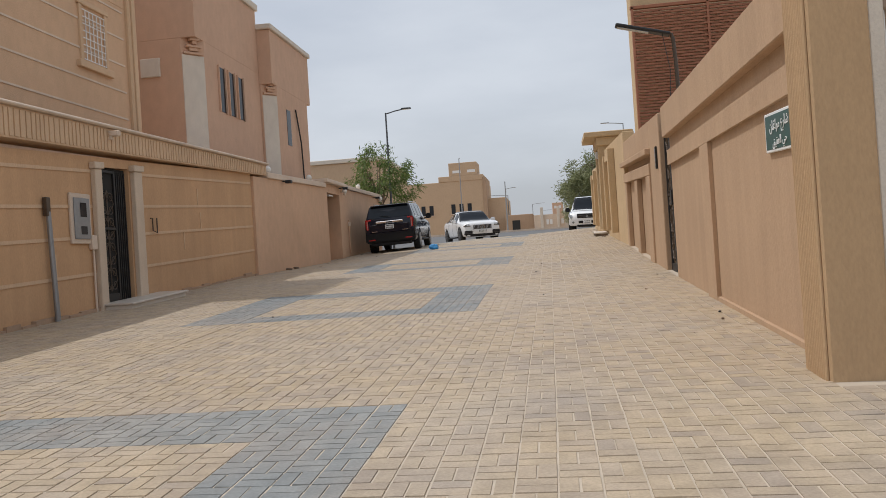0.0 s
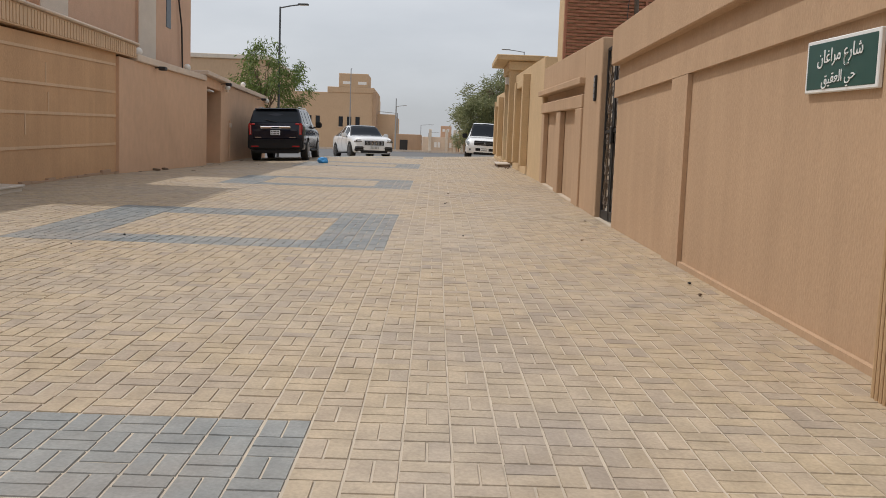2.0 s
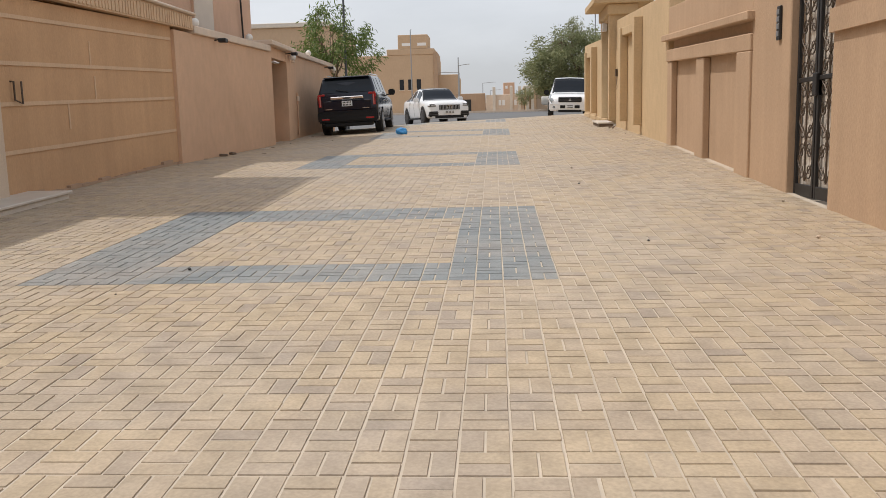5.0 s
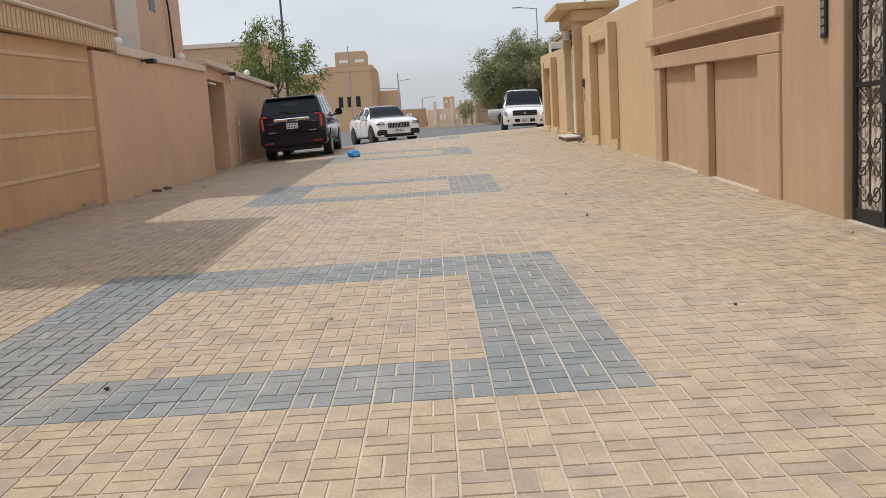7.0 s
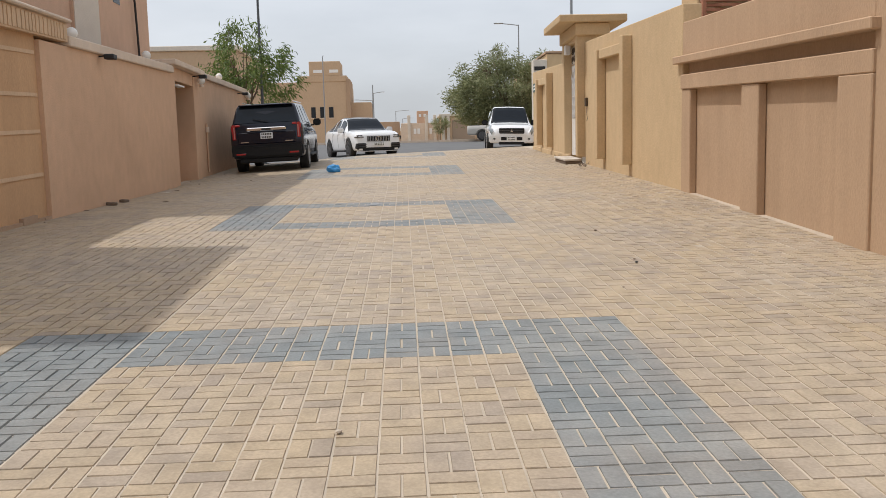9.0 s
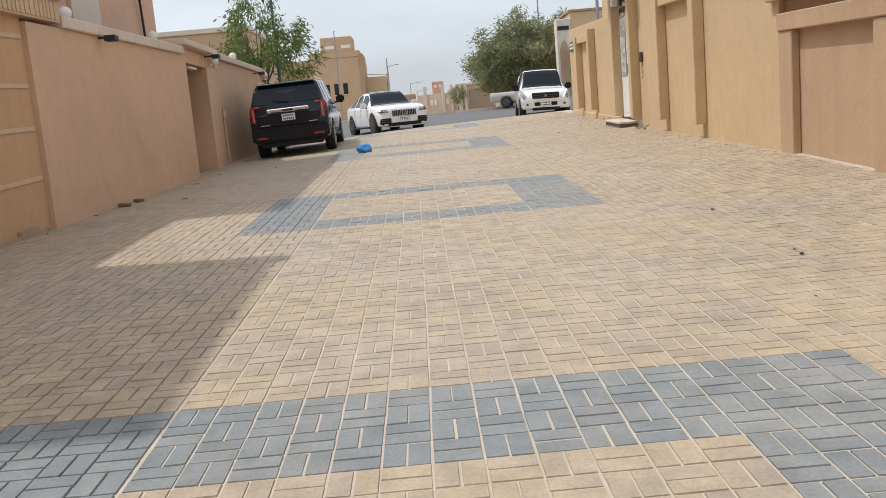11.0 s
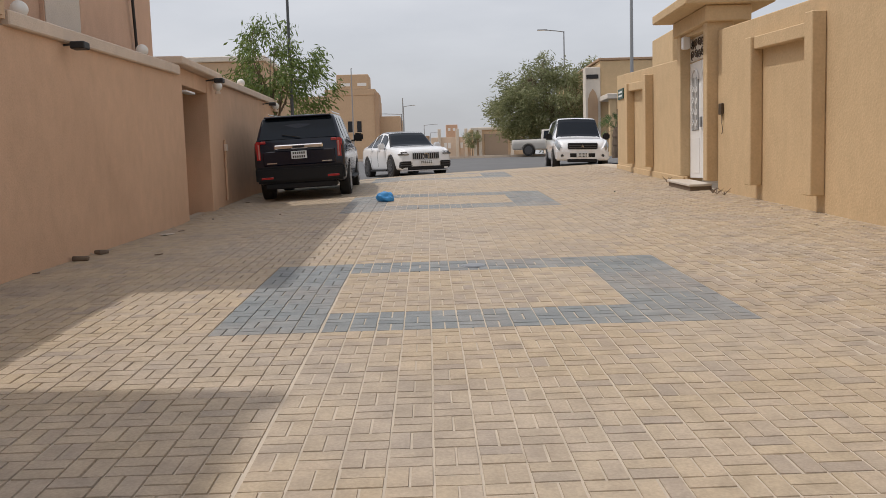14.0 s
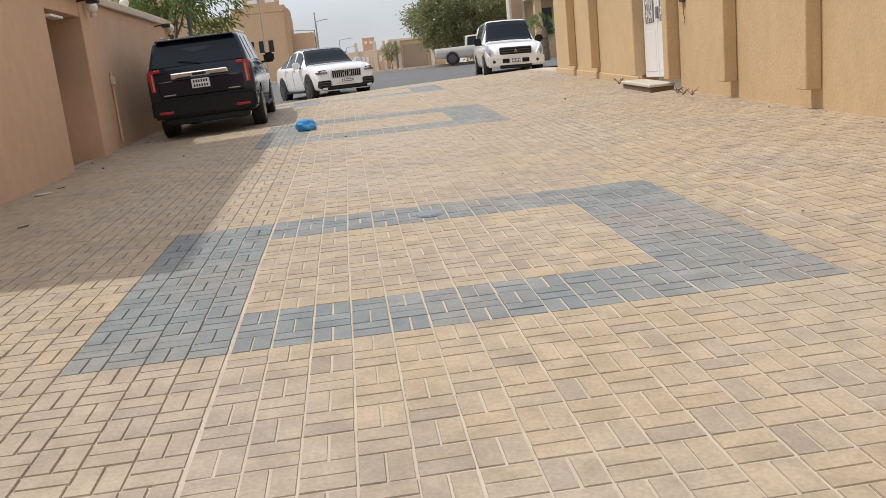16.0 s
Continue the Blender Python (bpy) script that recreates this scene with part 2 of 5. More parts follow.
M_MARBLE = plain("marble", (0.58, 0.52, 0.45), 0.4, var=0.15, scale=4)
M_GLOBE = plain("globe_glass", (0.75, 0.73, 0.68), 0.3, var=0.03)
M_DARK = plain("dark_room", (0.02, 0.018, 0.016), 0.9, var=0.1)
M_WGLASS = plain("window_glass", (0.02, 0.022, 0.026), 0.12, coat=0.0, var=0.05)
M_WGLASS.node_tree.nodes["Principled BSDF"].inputs["Specular IOR Level"].default_value = 0.25


def leafy(name, a, c):
    m, t, b = mat(name, 0.6)
    g = t.nodes.new("ShaderNodeNewGeometry")
    r = t.nodes.new("ShaderNodeValToRGB")
    r.color_ramp.elements[0].color, r.color_ramp.elements[1].color = (*a, 1), (*c, 1)
    t.links.new(g.outputs["Random Per Island"], r.inputs[0])
    t.links.new(r.outputs[0], b.inputs["Base Color"])
    tr = t.nodes.new("ShaderNodeBsdfTranslucent")
    t.links.new(r.outputs[0], tr.inputs[0])
    mx = t.nodes.new("ShaderNodeMixShader")
    mx.inputs[0].default_value = 0.3
    t.links.new(b.outputs[0], mx.inputs[1])
    t.links.new(tr.outputs[0], mx.inputs[2])
    t.links.new(mx.outputs[0], t.nodes["Material Output"].inputs[0])
    return m


M_LEAF = leafy("bright_leaf", (0.075, 0.125, 0.03), (0.21, 0.28, 0.075))
M_LEAF2 = leafy("dull_leaf", (0.17, 0.195, 0.085), (0.33, 0.34, 0.18))
M_PALM = leafy("palm_leaf", (0.05, 0.09, 0.02), (0.11, 0.17, 0.04))


# ---- mesh helpers ----
def finish(name, bm, material, parent=None, label="", smooth=False):
    me = bpy.data.meshes.new(name)
    bmesh.ops.recalc_face_normals(bm, faces=bm.faces[:])
    if smooth:
        for f in bm.faces:
            f.smooth = True
        for e in bm.edges:
            e.smooth = e.calc_face_angle(3.2) < radians(38)
    bm.to_mesh(me)
    bm.free()
    me.materials.append(material)
    ob = new(name, me)
    if parent:
        ob.parent = parent
    if label:
        ob["label"] = label
    return ob


def part(name, bm, material, parent, label="", smooth=False):
    return finish(name, bm, material, parent, label, smooth)


def empty(name, m, label, category, group="", kind=""):
    ob = new(name)
    ob.empty_display_size = 0.2
    ob.matrix_basis = m
    return tagged(ob, label, category, group, kind)


def raw(name, verts, faces, material, parent=None, label=""):
    me = bpy.data.meshes.new(name)
    me.from_pydata(verts, [], faces)
    me.materials.append(material)
    ob = new(name, me)
    if parent:
        ob.parent = parent
    if label:
        ob["label"] = label
    return ob


def box(bm, x0, x1, y0, y1, z0, z1, slope=0.0, slope0=None):
    """A box whose top (and bottom) climb with y by slope."""
    s0 = slope if slope0 is None else slope0
    v = [bm.verts.new((x, y, (z1 + slope * y) if k else (z0 + s0 * y))) for k in (0, 1) for y in (y0, y1) for x in (x0, x1)]
    for f in ((0, 2, 3, 1), (4, 5, 7, 6), (0, 1, 5, 4), (2, 6, 7, 3), (0, 4, 6, 2), (1, 3, 7, 5)):
        bm.faces.new([v[i] for i in f])
    return v


def sbox(bm, x0, x1, y0, y1, h0, h1):
    return box(bm, x0, x1, y0, y1, h0, h1, S)


def soften(bm, r=0.01, seg=1):
    bmesh.ops.bevel(bm, geom=bm.edges[:], offset=r, segments=seg, affect="EDGES", clamp_overlap=True)
    return bm


def B(x0, x1, y0, y1, z0, z1, r=0.01, slope=0.0, seg=1):
    bm = bmesh.new()
    box(bm, x0, x1, y0, y1, z0, z1, slope)
    return soften(bm, r, seg) if r else bm


def lathe(profile, seg=24, axis="z"):
    """Turned shape from (radius, height) pairs."""
    bm = bmesh.new()
    rings = []
    for r, h in profile:
        ring = []
        for k in range(seg):
            a = 2 * math.pi * k / seg
            p = (r * math.cos(a), r * math.sin(a), h)
            if axis == "x":
                p = (h, r * math.cos(a), r * math.sin(a))
            if axis == "y":
                p = (r * math.cos(a), h, r * math.sin(a))
            ring.append(bm.verts.new(p))
        rings.append(ring)
    for a, b in zip(rings, rings[1:]):
        for k in range(seg):
            bm.faces.new((a[k], a[(k + 1) % seg], b[(k + 1) % seg], b[k]))
    bm.faces.new(rings[0][::-1])
    bm.faces.new(rings[-1])
    return bm


def tube(bm, pts, r0, r1=None, seg=6):
    """A tapering tube along points."""
    r1 = r0 if r1 is None else r1
    rings = []
    pts = [Vector(p) for p in pts]
    for i, p in enumerate(pts):
        d = (pts[min(i + 1, len(pts) - 1)] - pts[max(i - 1, 0)]).normalized()
        u = d.orthogonal().normalized() if i == 0 else (u - d * u.dot(d)).normalized()
        w = d.cross(u)
        r = r0 + (r1 - r0) * i / max(1, len(pts) - 1)
        rings.append([bm.verts.new(p + r * (math.cos(6.2832 * k / seg) * u + math.sin(6.2832 * k / seg) * w)) for k in range(seg)])
    for a, b in zip(rings, rings[1:]):
        for k in range(seg):
            bm.faces.new((a[k], a[(k + 1) % seg], b[(k + 1) % seg], b[k]))
    bm.faces.new(rings[0][::-1])
    bm.faces.new(rings[-1])
    return bm


def curl(cx, cy, r, turns, start, n=14, flip=1):
    """Points of a flat spiral, as (a, b) pairs."""
    out = []
    for i in range(n + 1):
        f = i / n
        a = start + flip * turns * 2 * math.pi * f
        rr = r * (1 - 0.78 * f)
        out.append((cx + rr * math.cos(a), cy + rr * math.sin(a)))
    return out

# ---- ground, lane, crossing ----
def sheet(name, xs, ys, lift, material, label, category):
    verts = [(x, y, gz(x, y) + (lift(x) if callable(lift) else lift)) for y in ys for x in xs]
    n = len(xs)
    faces = [(j * n + i, j * n + i + 1, (j + 1) * n + i + 1, (j + 1) * n + i) for j in range(len(ys) - 1) for i in range(n - 1)]
    return tagged(raw(name, verts, faces, material), label, category, kind="structure")


GXS = [-2500, -600, -150, -40, -12, -5, -4, -3, -2, -1, 0, 2, 3, 4, 5, 7, 12, 40, 150, 600, 2500]
GYS = [-2500, -400, -100, -30, -8, 0, 4, 8, 10, 12, 14, 16, 18, 20, 22, 24, 26, 28, 29, 30, 31, 32, 33, 34, 35, 36, 38, 42, 50, 56, 62, 75, 90, 105, 120, 160, 200, 300, 420, 1000, 2500]
sheet("ground", GXS, GYS, -0.07, M_EARTH, "dusty sand-coloured ground around the lane", "ground")
PYS = [-12, -6, 0, 4, 8, 10, 12, 14, 16, 18, 20, 22, 24, 26, 28, 29, 30, 31, 32, 33, 34, 35, 36, 37.0]
pavement = sheet("pavement", [-5.2, -5, -4, -3, -2, -1.3, -1.12, -1, 0, 2, 3, 4, 5.0, 5.6], PYS, lambda x: -0.0052 if x > -1.2 else -0.01, M_SAND, "sandy bed of the block-paved sloping lane", "pavement")
sheet("pavement_2", [5.604, 6.5, 7.5, 9.5], [-12, -9, -6, -3, -0.5, 0.3], -0.0045, M_SAND, "sandy bed of the paving round the corner", "pavement")
sheet("road", [-60, -30, -12, -5, -2, -1, 0, 2, 5, 7, 12, 30, 60], [37.004, 38, 42, 46, 50, 54, 58, 61], -0.02, M_ASPH, "grey asphalt crossing at the top of the lane", "road")
bm = bmesh.new()
for i in range(60):
    x = -30 + i
    v = [bm.verts.new((xx, yy, gz(xx, yy) + dz)) for dz in (-0.1, 0.13) for yy in (61.02, 61.3) for xx in (x, x + 0.985)]
    for f in ((0, 2, 3, 1), (4, 5, 7, 6), (0, 1, 5, 4), (2, 6, 7, 3), (0, 4, 6, 2), (1, 3, 7, 5)):
        bm.faces.new([v[k] for k in f])
tagged(finish("kerb", bm, M_CAP), "pale concrete kerb along the asphalt", "kerb", kind="structure")


# ---- right side: tan walls ----
def wall(name, pieces, material, label, r=0.012):
    bm = bmesh.new()
    for p in pieces:
        b2 = bmesh.new()
        sbox(b2, *p)
        soften(b2, r)
        me = bpy.data.meshes.new("t")
        b2.to_mesh(me)
        b2.free()
        bm.from_mesh(me)
        bpy.data.meshes.remove(me)
    return tagged(finish(name, bm, material), label, "wall", kind="structure")


wall("wall_1", [(5.0, 5.3, 0.36, 7.72, -0.3, 2.6)], M_TAN, "tan rendered boundary wall beside the lane")
R1 = 0.018
bm = bmesh.new()
for y0, y1, z0, z1, s0 in ((0.355, 7.72, 2.055, 2.29, R1), (4.39, 4.94, -0.2, 2.05, S)):
    box(bm, 4.95, 4.998, y0, y1, z0, z1, R1, s0)
sbox(bm, 4.955, 4.998, 0.355, 4.38, -0.2, 0.05)
tagged(finish("trim_wall_1", bm, M_TAN), "tan rendered frame and plinth of the wall", "trim", kind="structure")
bm = B(4.89, 5.34, 0.355, 7.74, 2.495, 2.985, 0.012, R1)
tagged(finish("parapet", bm, M_TAN), "projecting tan parapet of the wall", "parapet", kind="structure")
corner = empty("corner_pillar", pose(0, 0, 0), "tan ribbed square pillar at the wall's corner", "pillar", kind="structure")
bm = B(4.775, 5.16, -0.12, 0.352, -0.3, 3.7, 0.015)
part("shaft", bm, M_PILLAR, corner)
for i in range(12):
    y = -0.1 + i * 0.037
    part("rib", B(4.752, 4.777, y, y + 0.022, -0.25, 3.68, 0.008), M_PILLAR, corner)
wall("pillar_return", [(5.16, 5.26, -0.1, 0.2, -0.3, 3.7)], M_CREAM, "pale plaster edge beside the shutter", 0.01)
shutter = empty("roller_shutter", pose(5.27, 0.03, 0), "closed cream ribbed metal roller shutter", "shutter")
for i in range(42):
    z = -0.02 + i * 0.085
    part("slat", B(0, 3.4, -0.02, 0.012, z, z + 0.079, 0.012), M_SHUT, shutter)
part("roller_housing", B(-0.005, 3.4, -0.06, -0.022, 2.4, 3.56, 0.012), M_SHUT, shutter, "cream metal box over the slats")
part("housing_lip", B(-0.005, 3.4, -0.075, -0.061, 2.4, 2.46, 0.006), M_SHUT, shutter)
part("guide", B(-0.012, 0.03, -0.04, 0.03, -0.1, 3.6, 0.004), M_WHITE, shutter)
wall("garage_lintel", [(5.26, 8.8, -0.12, 0.24, 3.56, 4.1), (8.7, 9.0, -0.12, 0.24, -0.3, 3.56)], M_TAN2, "tan lintel and jamb round the shutter")

wall("wall_2", [(5.0, 5.3, 8.95, 10.4, -0.3, 2.76), (5.1, 5.3, 10.402, 15.74, -0.3, 2.3)], M_TAN, "tan rendered boundary wall past the iron gate")
wall("trim_wall_2", [
    (4.962, 5.098, 10.36, 10.98, -0.2, 1.72), (4.985, 5.098, 12.9, 13.42, -0.2, 1.72), (4.985, 5.098, 15.36, 15.74, -0.2, 1.72),
    (4.962, 5.098, 10.36, 15.74, 1.722, 1.95)], M_TAN, "tan rendered frames round the sunk wall panels")
wall("parapet_2", [(5.0, 5.32, 10.402, 15.74, 2.24, 2.76), (4.9, 5.1, 10.3, 15.95, 2.12, 2.238)], M_TAN, "tan parapet with a projecting ledge")
wall("gate_lintel_post", [(5.3, 5.5, 7.4, 7.72, -0.3, 2.86), (5.3, 5.5, 8.95, 9.3, -0.3, 2.76)], M_TAN2, "tan posts behind the iron gate")


def gate_leaf(parent, y0, y1, h0, h1):
    """Wrought-iron leaf with scrolls in the plane x = 0 of the gate."""
    leaf = part("leaf", B(-0.02, 0.02, y0, y0 + 0.05, h0, h1, 0.005), M_IRON, parent)
    part("stile", B(-0.02, 0.02, y1 - 0.05, y1, h0, h1, 0.005), M_IRON, leaf)
    for z in (h0, h0 + 1.3, h1 - 0.05):
        part("rail", B(-0.018, 0.018, y0 + 0.052, y1 - 0.052, z, z + (0.14 if z == h0 else 0.05), 0.005), M_IRON, leaf)
    bm = bmesh.new()
    c, w = (y0 + y1) / 2, (y1 - y0) / 2 - 0.06
    for row in range(5):
        zb = h0 + 0.2 + row * 0.46
        if zb + 0.4 > h1:
            break
        for s in (-1, 1):
            for kind in (0, 1):
                cc = curl(c + s * w * 0.5, zb + (0.1 if kind else 0.32), 0.1, 1.3, math.pi * (0 if s < 0 else 1), 16, s if kind else -s)
                tube(bm, [(0, a, b) for a, b in cc], 0.009, 0.007, 5)
            pts = [(0, c + s * w * (0.08 + 0.85 * math.sin(math.pi * f / 8) ** 2), zb + 0.43 * f / 8) for f in range(9)]
            tube(bm, pts, 0.009, None, 5)
        tube(bm, [(0, c, zb - 0.02), (0, c, zb + 0.46)], 0.011, None, 5)
    part("scrollwork", bm, M_BRONZE, leaf)
    return leaf


gate = empty("iron_gate", pose(5.1, 7.72, S * 8.3), "closed black wrought-iron double gate with bronze scrolls", "gate")
gate_leaf(gate, 0.02, 0.6, 0.02, 2.62)
gate_leaf(gate, 0.63, 1.21, 0.02, 2.62)
part("lock_box", B(-0.05, 0.03, 0.55, 0.66, 1.15, 1.4, 0.008), M_IRON, gate)
part("backing_sheet", B(0.05, 0.06, 0.03, 1.2, 0.05, 2.6, 0), M_CREAM, gate, "pale sheet behind the scrolls")
keypad = empty("door_phone", pose(4.985, 9.3, S * 9.3 + 2.0), "dark intercom panel with small buttons on the tan wall", "intercom")
part("housing", B(-0.02, 0.014, -0.055, 0.055, -0.2, 0.2, 0.008), M_IRON, keypad)
for i in range(4):
    for j in range(2):
        part("button", B(-0.028, -0.019, -0.042 + j * 0.046, -0.004 + j * 0.046, 0.1 - i * 0.085, 0.16 - i * 0.085, 0.003), M_STEEL, keypad)

# street sign
sign = empty("street_sign", pose(4.985, 1.37, S * 1.37 + 1.765), "dark green street sign with white Arabic lettering", "sign")
part("plate", B(-0.02, 0.012, -0.435, 0.435, -0.15, 0.15, 0.006, S), M_GREEN, sign)
part("frame_edge", B(-0.017, 0.014, -0.458, 0.458, -0.17, 0.17, 0.006, S), M_LETTER, sign, "white rim")


def lettering(text, size, parent, m, material=None):
    c = bpy.data.curves.new("lettering", "FONT")
    c.body, c.size, c.align_x, c.align_y, c.extrude = text, size, "CENTER", "CENTER", 0.002
    tmp = bpy.data.objects.new("lettering", c)
    scene.collection.objects.link(tmp)
    me = bpy.data.meshes.new_from_object(tmp.evaluated_get(bpy.context.evaluated_depsgraph_get()))
    bpy.data.objects.remove(tmp)
    bpy.data.curves.remove(c)
    me.materials.clear()
    me.materials.append(material or M_LETTER)
    ob = new("lettering", me)
    ob.parent, ob.matrix_basis = parent, m
    return ob


# seen from the lane the text runs from larger to smaller y
FACE = Matrix(((0, 0, -1, -0.0235), (-1, S * 0, 0, 0), (0, 1, 0, 0), (0, 0, 0, 1)))
lettering("\uFEE5\uFE8E\uFECF\uFE8D\uFEAE\uFEE3 \uFEC9\uFEAD\uFE8E\uFEB7", 0.118, sign, Matrix.Translation((0, 0, 0.06)) @ FACE)
lettering("\uFED6\uFEF4\uFED8\uFECC\uFEDF\uFE8D \uFEF2\uFEA3", 0.1, sign, Matrix.Translation((0, 0, -0.08)) @ FACE)

# lamp over the gate
gl = empty("gate_lamp", pose(5.2, 7.75, S * 7.75 + 2.8), "dark flat-headed lamp on a pole above the wall", "lamp")
part("pole", tube(bmesh.new(), [(0, 0, -0.1), (-0.01, 0, 0.6), (-0.03, 0.0, 1.0), (-0.06, 0, 1.09)], 0.032, 0.03, 8), M_BRONZE, gl, smooth=True)
hd = part("lamp_head", B(-0.44, 0.44, -0.09, 0.09, -0.02, 0.03, 0.015), M_IRON, gl)
hd.matrix_basis = pose(-0.5, 0, 1.19, 0, 15, 0)
part("light_strip", B(-0.4, 0.1, -0.06, 0.06, -0.03, -0.021, 0), M_LENSD, hd)
part("cable", tube(bmesh.new(), [(-0.2, -0.02, 1.1), (-0.12, -0.1, 0.5), (-0.15, -0.1, 0.0)], 0.006, None, 5), M_IRON, gl)

# lattice screen and the house behind the wall
screen = empty("lattice_screen", pose(5.5, 16.25, 0), "terracotta woven slat privacy screen above the wall", "screen")
for i in range(44):
    z = 3.7 + i * 0.078
    bm = bmesh.new()
    for k in range(16):
        x0, x1 = k * 0.25, (k + 1) * 0.25
        d = 0.025 if (k + i) % 2 else -0.025
        tube(bm, [(x0, 0, z), (x0 + 0.06, d, z), (x1 - 0.06, d, z), (x1, 0, z)], 0.034, None, 4)
    part("slat", bm, M_LATT, screen)
for x in (-0.02, 1.9, 3.95):
    part("post", B(x, x + 0.06, -0.06, 0.06, 3.4, 7.18, 0.006), M_LATT, screen)
part("top_rail", B(-0.04, 4.05, -0.06, 0.06, 7.12, 7.2, 0.006), M_LATT, screen)

villa = empty("corner_house", pose(0, 0, 0), "yellow rendered house behind the boundary wall", "house")
part("wall", B(5.5, 12, 16.5, 17.3, 0.6, 9.6, 0.02), M_YWALL, villa)
part("roof_band", B(5.42, 12.1, 16.42, 17.4, 9.2, 9.9, 0.03), M_CREAM, villa)
arch = bmesh.new()
for k in range(13):
    a = math.pi * k / 12
    a2 = math.pi * (k + 1) / 12
    if k < 12:
        v = [arch.verts.new((7.0 + r * math.cos(t), yy, 8.0 + r * math.sin(t))) for yy in (16.44, 16.5) for r in (0.7, 0.85) for t in (a, a2)]
        for f in ((0, 1, 3, 2), (4, 6, 7, 5), (0, 4, 5, 1), (2, 3, 7, 6)):
            arch.faces.new([v[i] for i in f])
part("arch_trim", arch, M_PARAP, villa)
wall("wall_side_house", [(5.3, 12, 16.3, 16.36, -0.3, 2.75)], M_TAN2, "tan wall under the lattice screen")

# ---- right side: yellow wall with fins and the white door ----
wall("wall_3", [(5.0, 5.3, 15.742, 22.75, -0.3, 3.05), (5.0, 5.3, 24.5, 30.8, -0.3, 2.72), (5.3, 10.5, 30.5, 30.8, -0.3, 2.72),
                (5.0, 5.3, 22.75, 24.5, 3.25, 3.5)], M_YWALL, "yellow textured boundary wall with fins")
for n, (y0, y1, top) in enumerate(((18.62, 20.72, 2.72), (27.1, 28.9, 2.42))):
    bay = empty("wall_bay", pose(0, 0, 0), "pair of projecting yellow fins with a lintel", "wall bay", "bays of the yellow wall", "structure")
    for y in (y0, y1):
        bm = bmesh.new()
        sbox(bm, 4.8, 4.998, y, y + 0.24, 0.36, top + (0.12 if y == y0 else 0))
        part("fin", soften(bm, 0.012), M_YWALL, bay)
    bm = bmesh.new()
    sbox(bm, 4.85, 4.998, y0 + 0.245, y1 - 0.005, top - 0.2, top)
    part("lintel", soften(bm, 0.012), M_YWALL, bay)
wall("plinth_wall_3", [(4.965, 4.998, 15.95, 22.6, -0.2, 0.06), (4.965, 4.998, 24.7, 30.8, -0.2, 0.26)], M_YWALL, "low yellow plinth of the wall")
porch = empty("door_surround", pose(0, 0, 0), "yellow door surround with a flat projecting canopy", "porch", kind="structure")
for y in (22.78, 24.38):
    bm = bmesh.new()
    sbox(bm, 4.8, 5.3, y, y + 0.2, 0.3, 3.32)
    part("jamb", soften(bm, 0.012), M_YWALL, porch)
bm = bmesh.new()
sbox(bm, 4.85, 5.3, 22.985, 24.375, 3.08, 3.32)
part("head", soften(bm, 0.012), M_YWALL, porch)
bm = bmesh.new()
box(bm, 4.35, 6.0, 22.6, 24.8, 4.70, 4.88)
part("canopy", soften(bm, 0.02), M_YWALL, porch)
bm = bmesh.new()
box(bm, 4.75, 5.6, 22.7, 24.7, 4.40, 4.697)
part("canopy_base", soften(bm, 0.02), M_YWALL, porch)
DY = S * 23.6
door = empty("white_door", pose(5.02, 22.99, DY + 0.3), "closed white metal double door with arched grilles", "door")
for k in (0, 1):
    y0 = 0.02 + k * 0.68
    leaf = part("leaf", B(-0.02, 0.03, y0, y0 + 0.665, 0.0, 2.3, 0.006), M_WHITE, door)
    part("arch_panel", B(-0.03, -0.019, y0 + 0.13, y0 + 0.53, 0.95, 2.0, 0.004), M_STEEL, leaf, "grey glazed panel")
    for i in range(5):
        yy = y0 + 0.16 + i * 0.085
        part("bar", B(-0.05, -0.031, yy, yy + 0.014, 0.96, 2.0, 0.003), M_WHITE, leaf)
    bm = bmesh.new()
    tube(bm, [(-0.04, y0 + 0.33 + 0.21 * math.cos(math.pi * q / 10), 1.95 + 0.2 * math.sin(math.pi * q / 10)) for q in range(11)], 0.016, None, 5)
    for z in (1.1, 1.32, 1.54, 1.76):
        for s in (-1, 1):
            tube(bm, [(-0.045, a, b) for a, b in curl(y0 + 0.33 + s * 0.1, z, 0.08, 1.2, 0, 12, s)], 0.008, None, 4)
    part("scroll", bm, M_WHITE, leaf)
    part("lower_panel", B(-0.028, -0.019, y0 + 0.08, y0 + 0.58, 0.1, 0.8, 0.006), M_WHITE, leaf)
part("lock", B(-0.06, -0.02, 0.6, 0.68, 1.0, 1.2, 0.006), M_STEEL, door)
top = part("transom_panel", B(-0.02, 0.03, 0.02, 1.36, 2.33, 2.78, 0.006), M_CREAM, door)
bm = bmesh.new()
for i in range(6):
    for j in range(2):
        tube(bm, [(-0.03, a, b) for a, b in curl(0.18 + i * 0.2, 2.45 + j * 0.21, 0.1, 1.4, i + j, 12, 1 if (i + j) % 2 else -1)], 0.012, None, 4)
part("scroll", bm, M_BRONZE, top)
step = empty("door_step", pose(0, 0, 0), "low worn stone step in front of the white door", "step")
bm = bmesh.new()
sbox(bm, 4.55, 4.96, 22.95, 24.35, 0.05, 0.19)
part("riser", soften(bm, 0.012), M_BARK, step)
bm = bmesh.new()
sbox(bm, 4.52, 4.965, 22.92, 24.38, 0.192, 0.24)
part("tread", soften(bm, 0.01), M_MARBLE, step)
bell = empty("door_bell", pose(4.98, 22.5, S * 22.5 + 1.62), "small dark intercom with a dangling cable", "intercom")
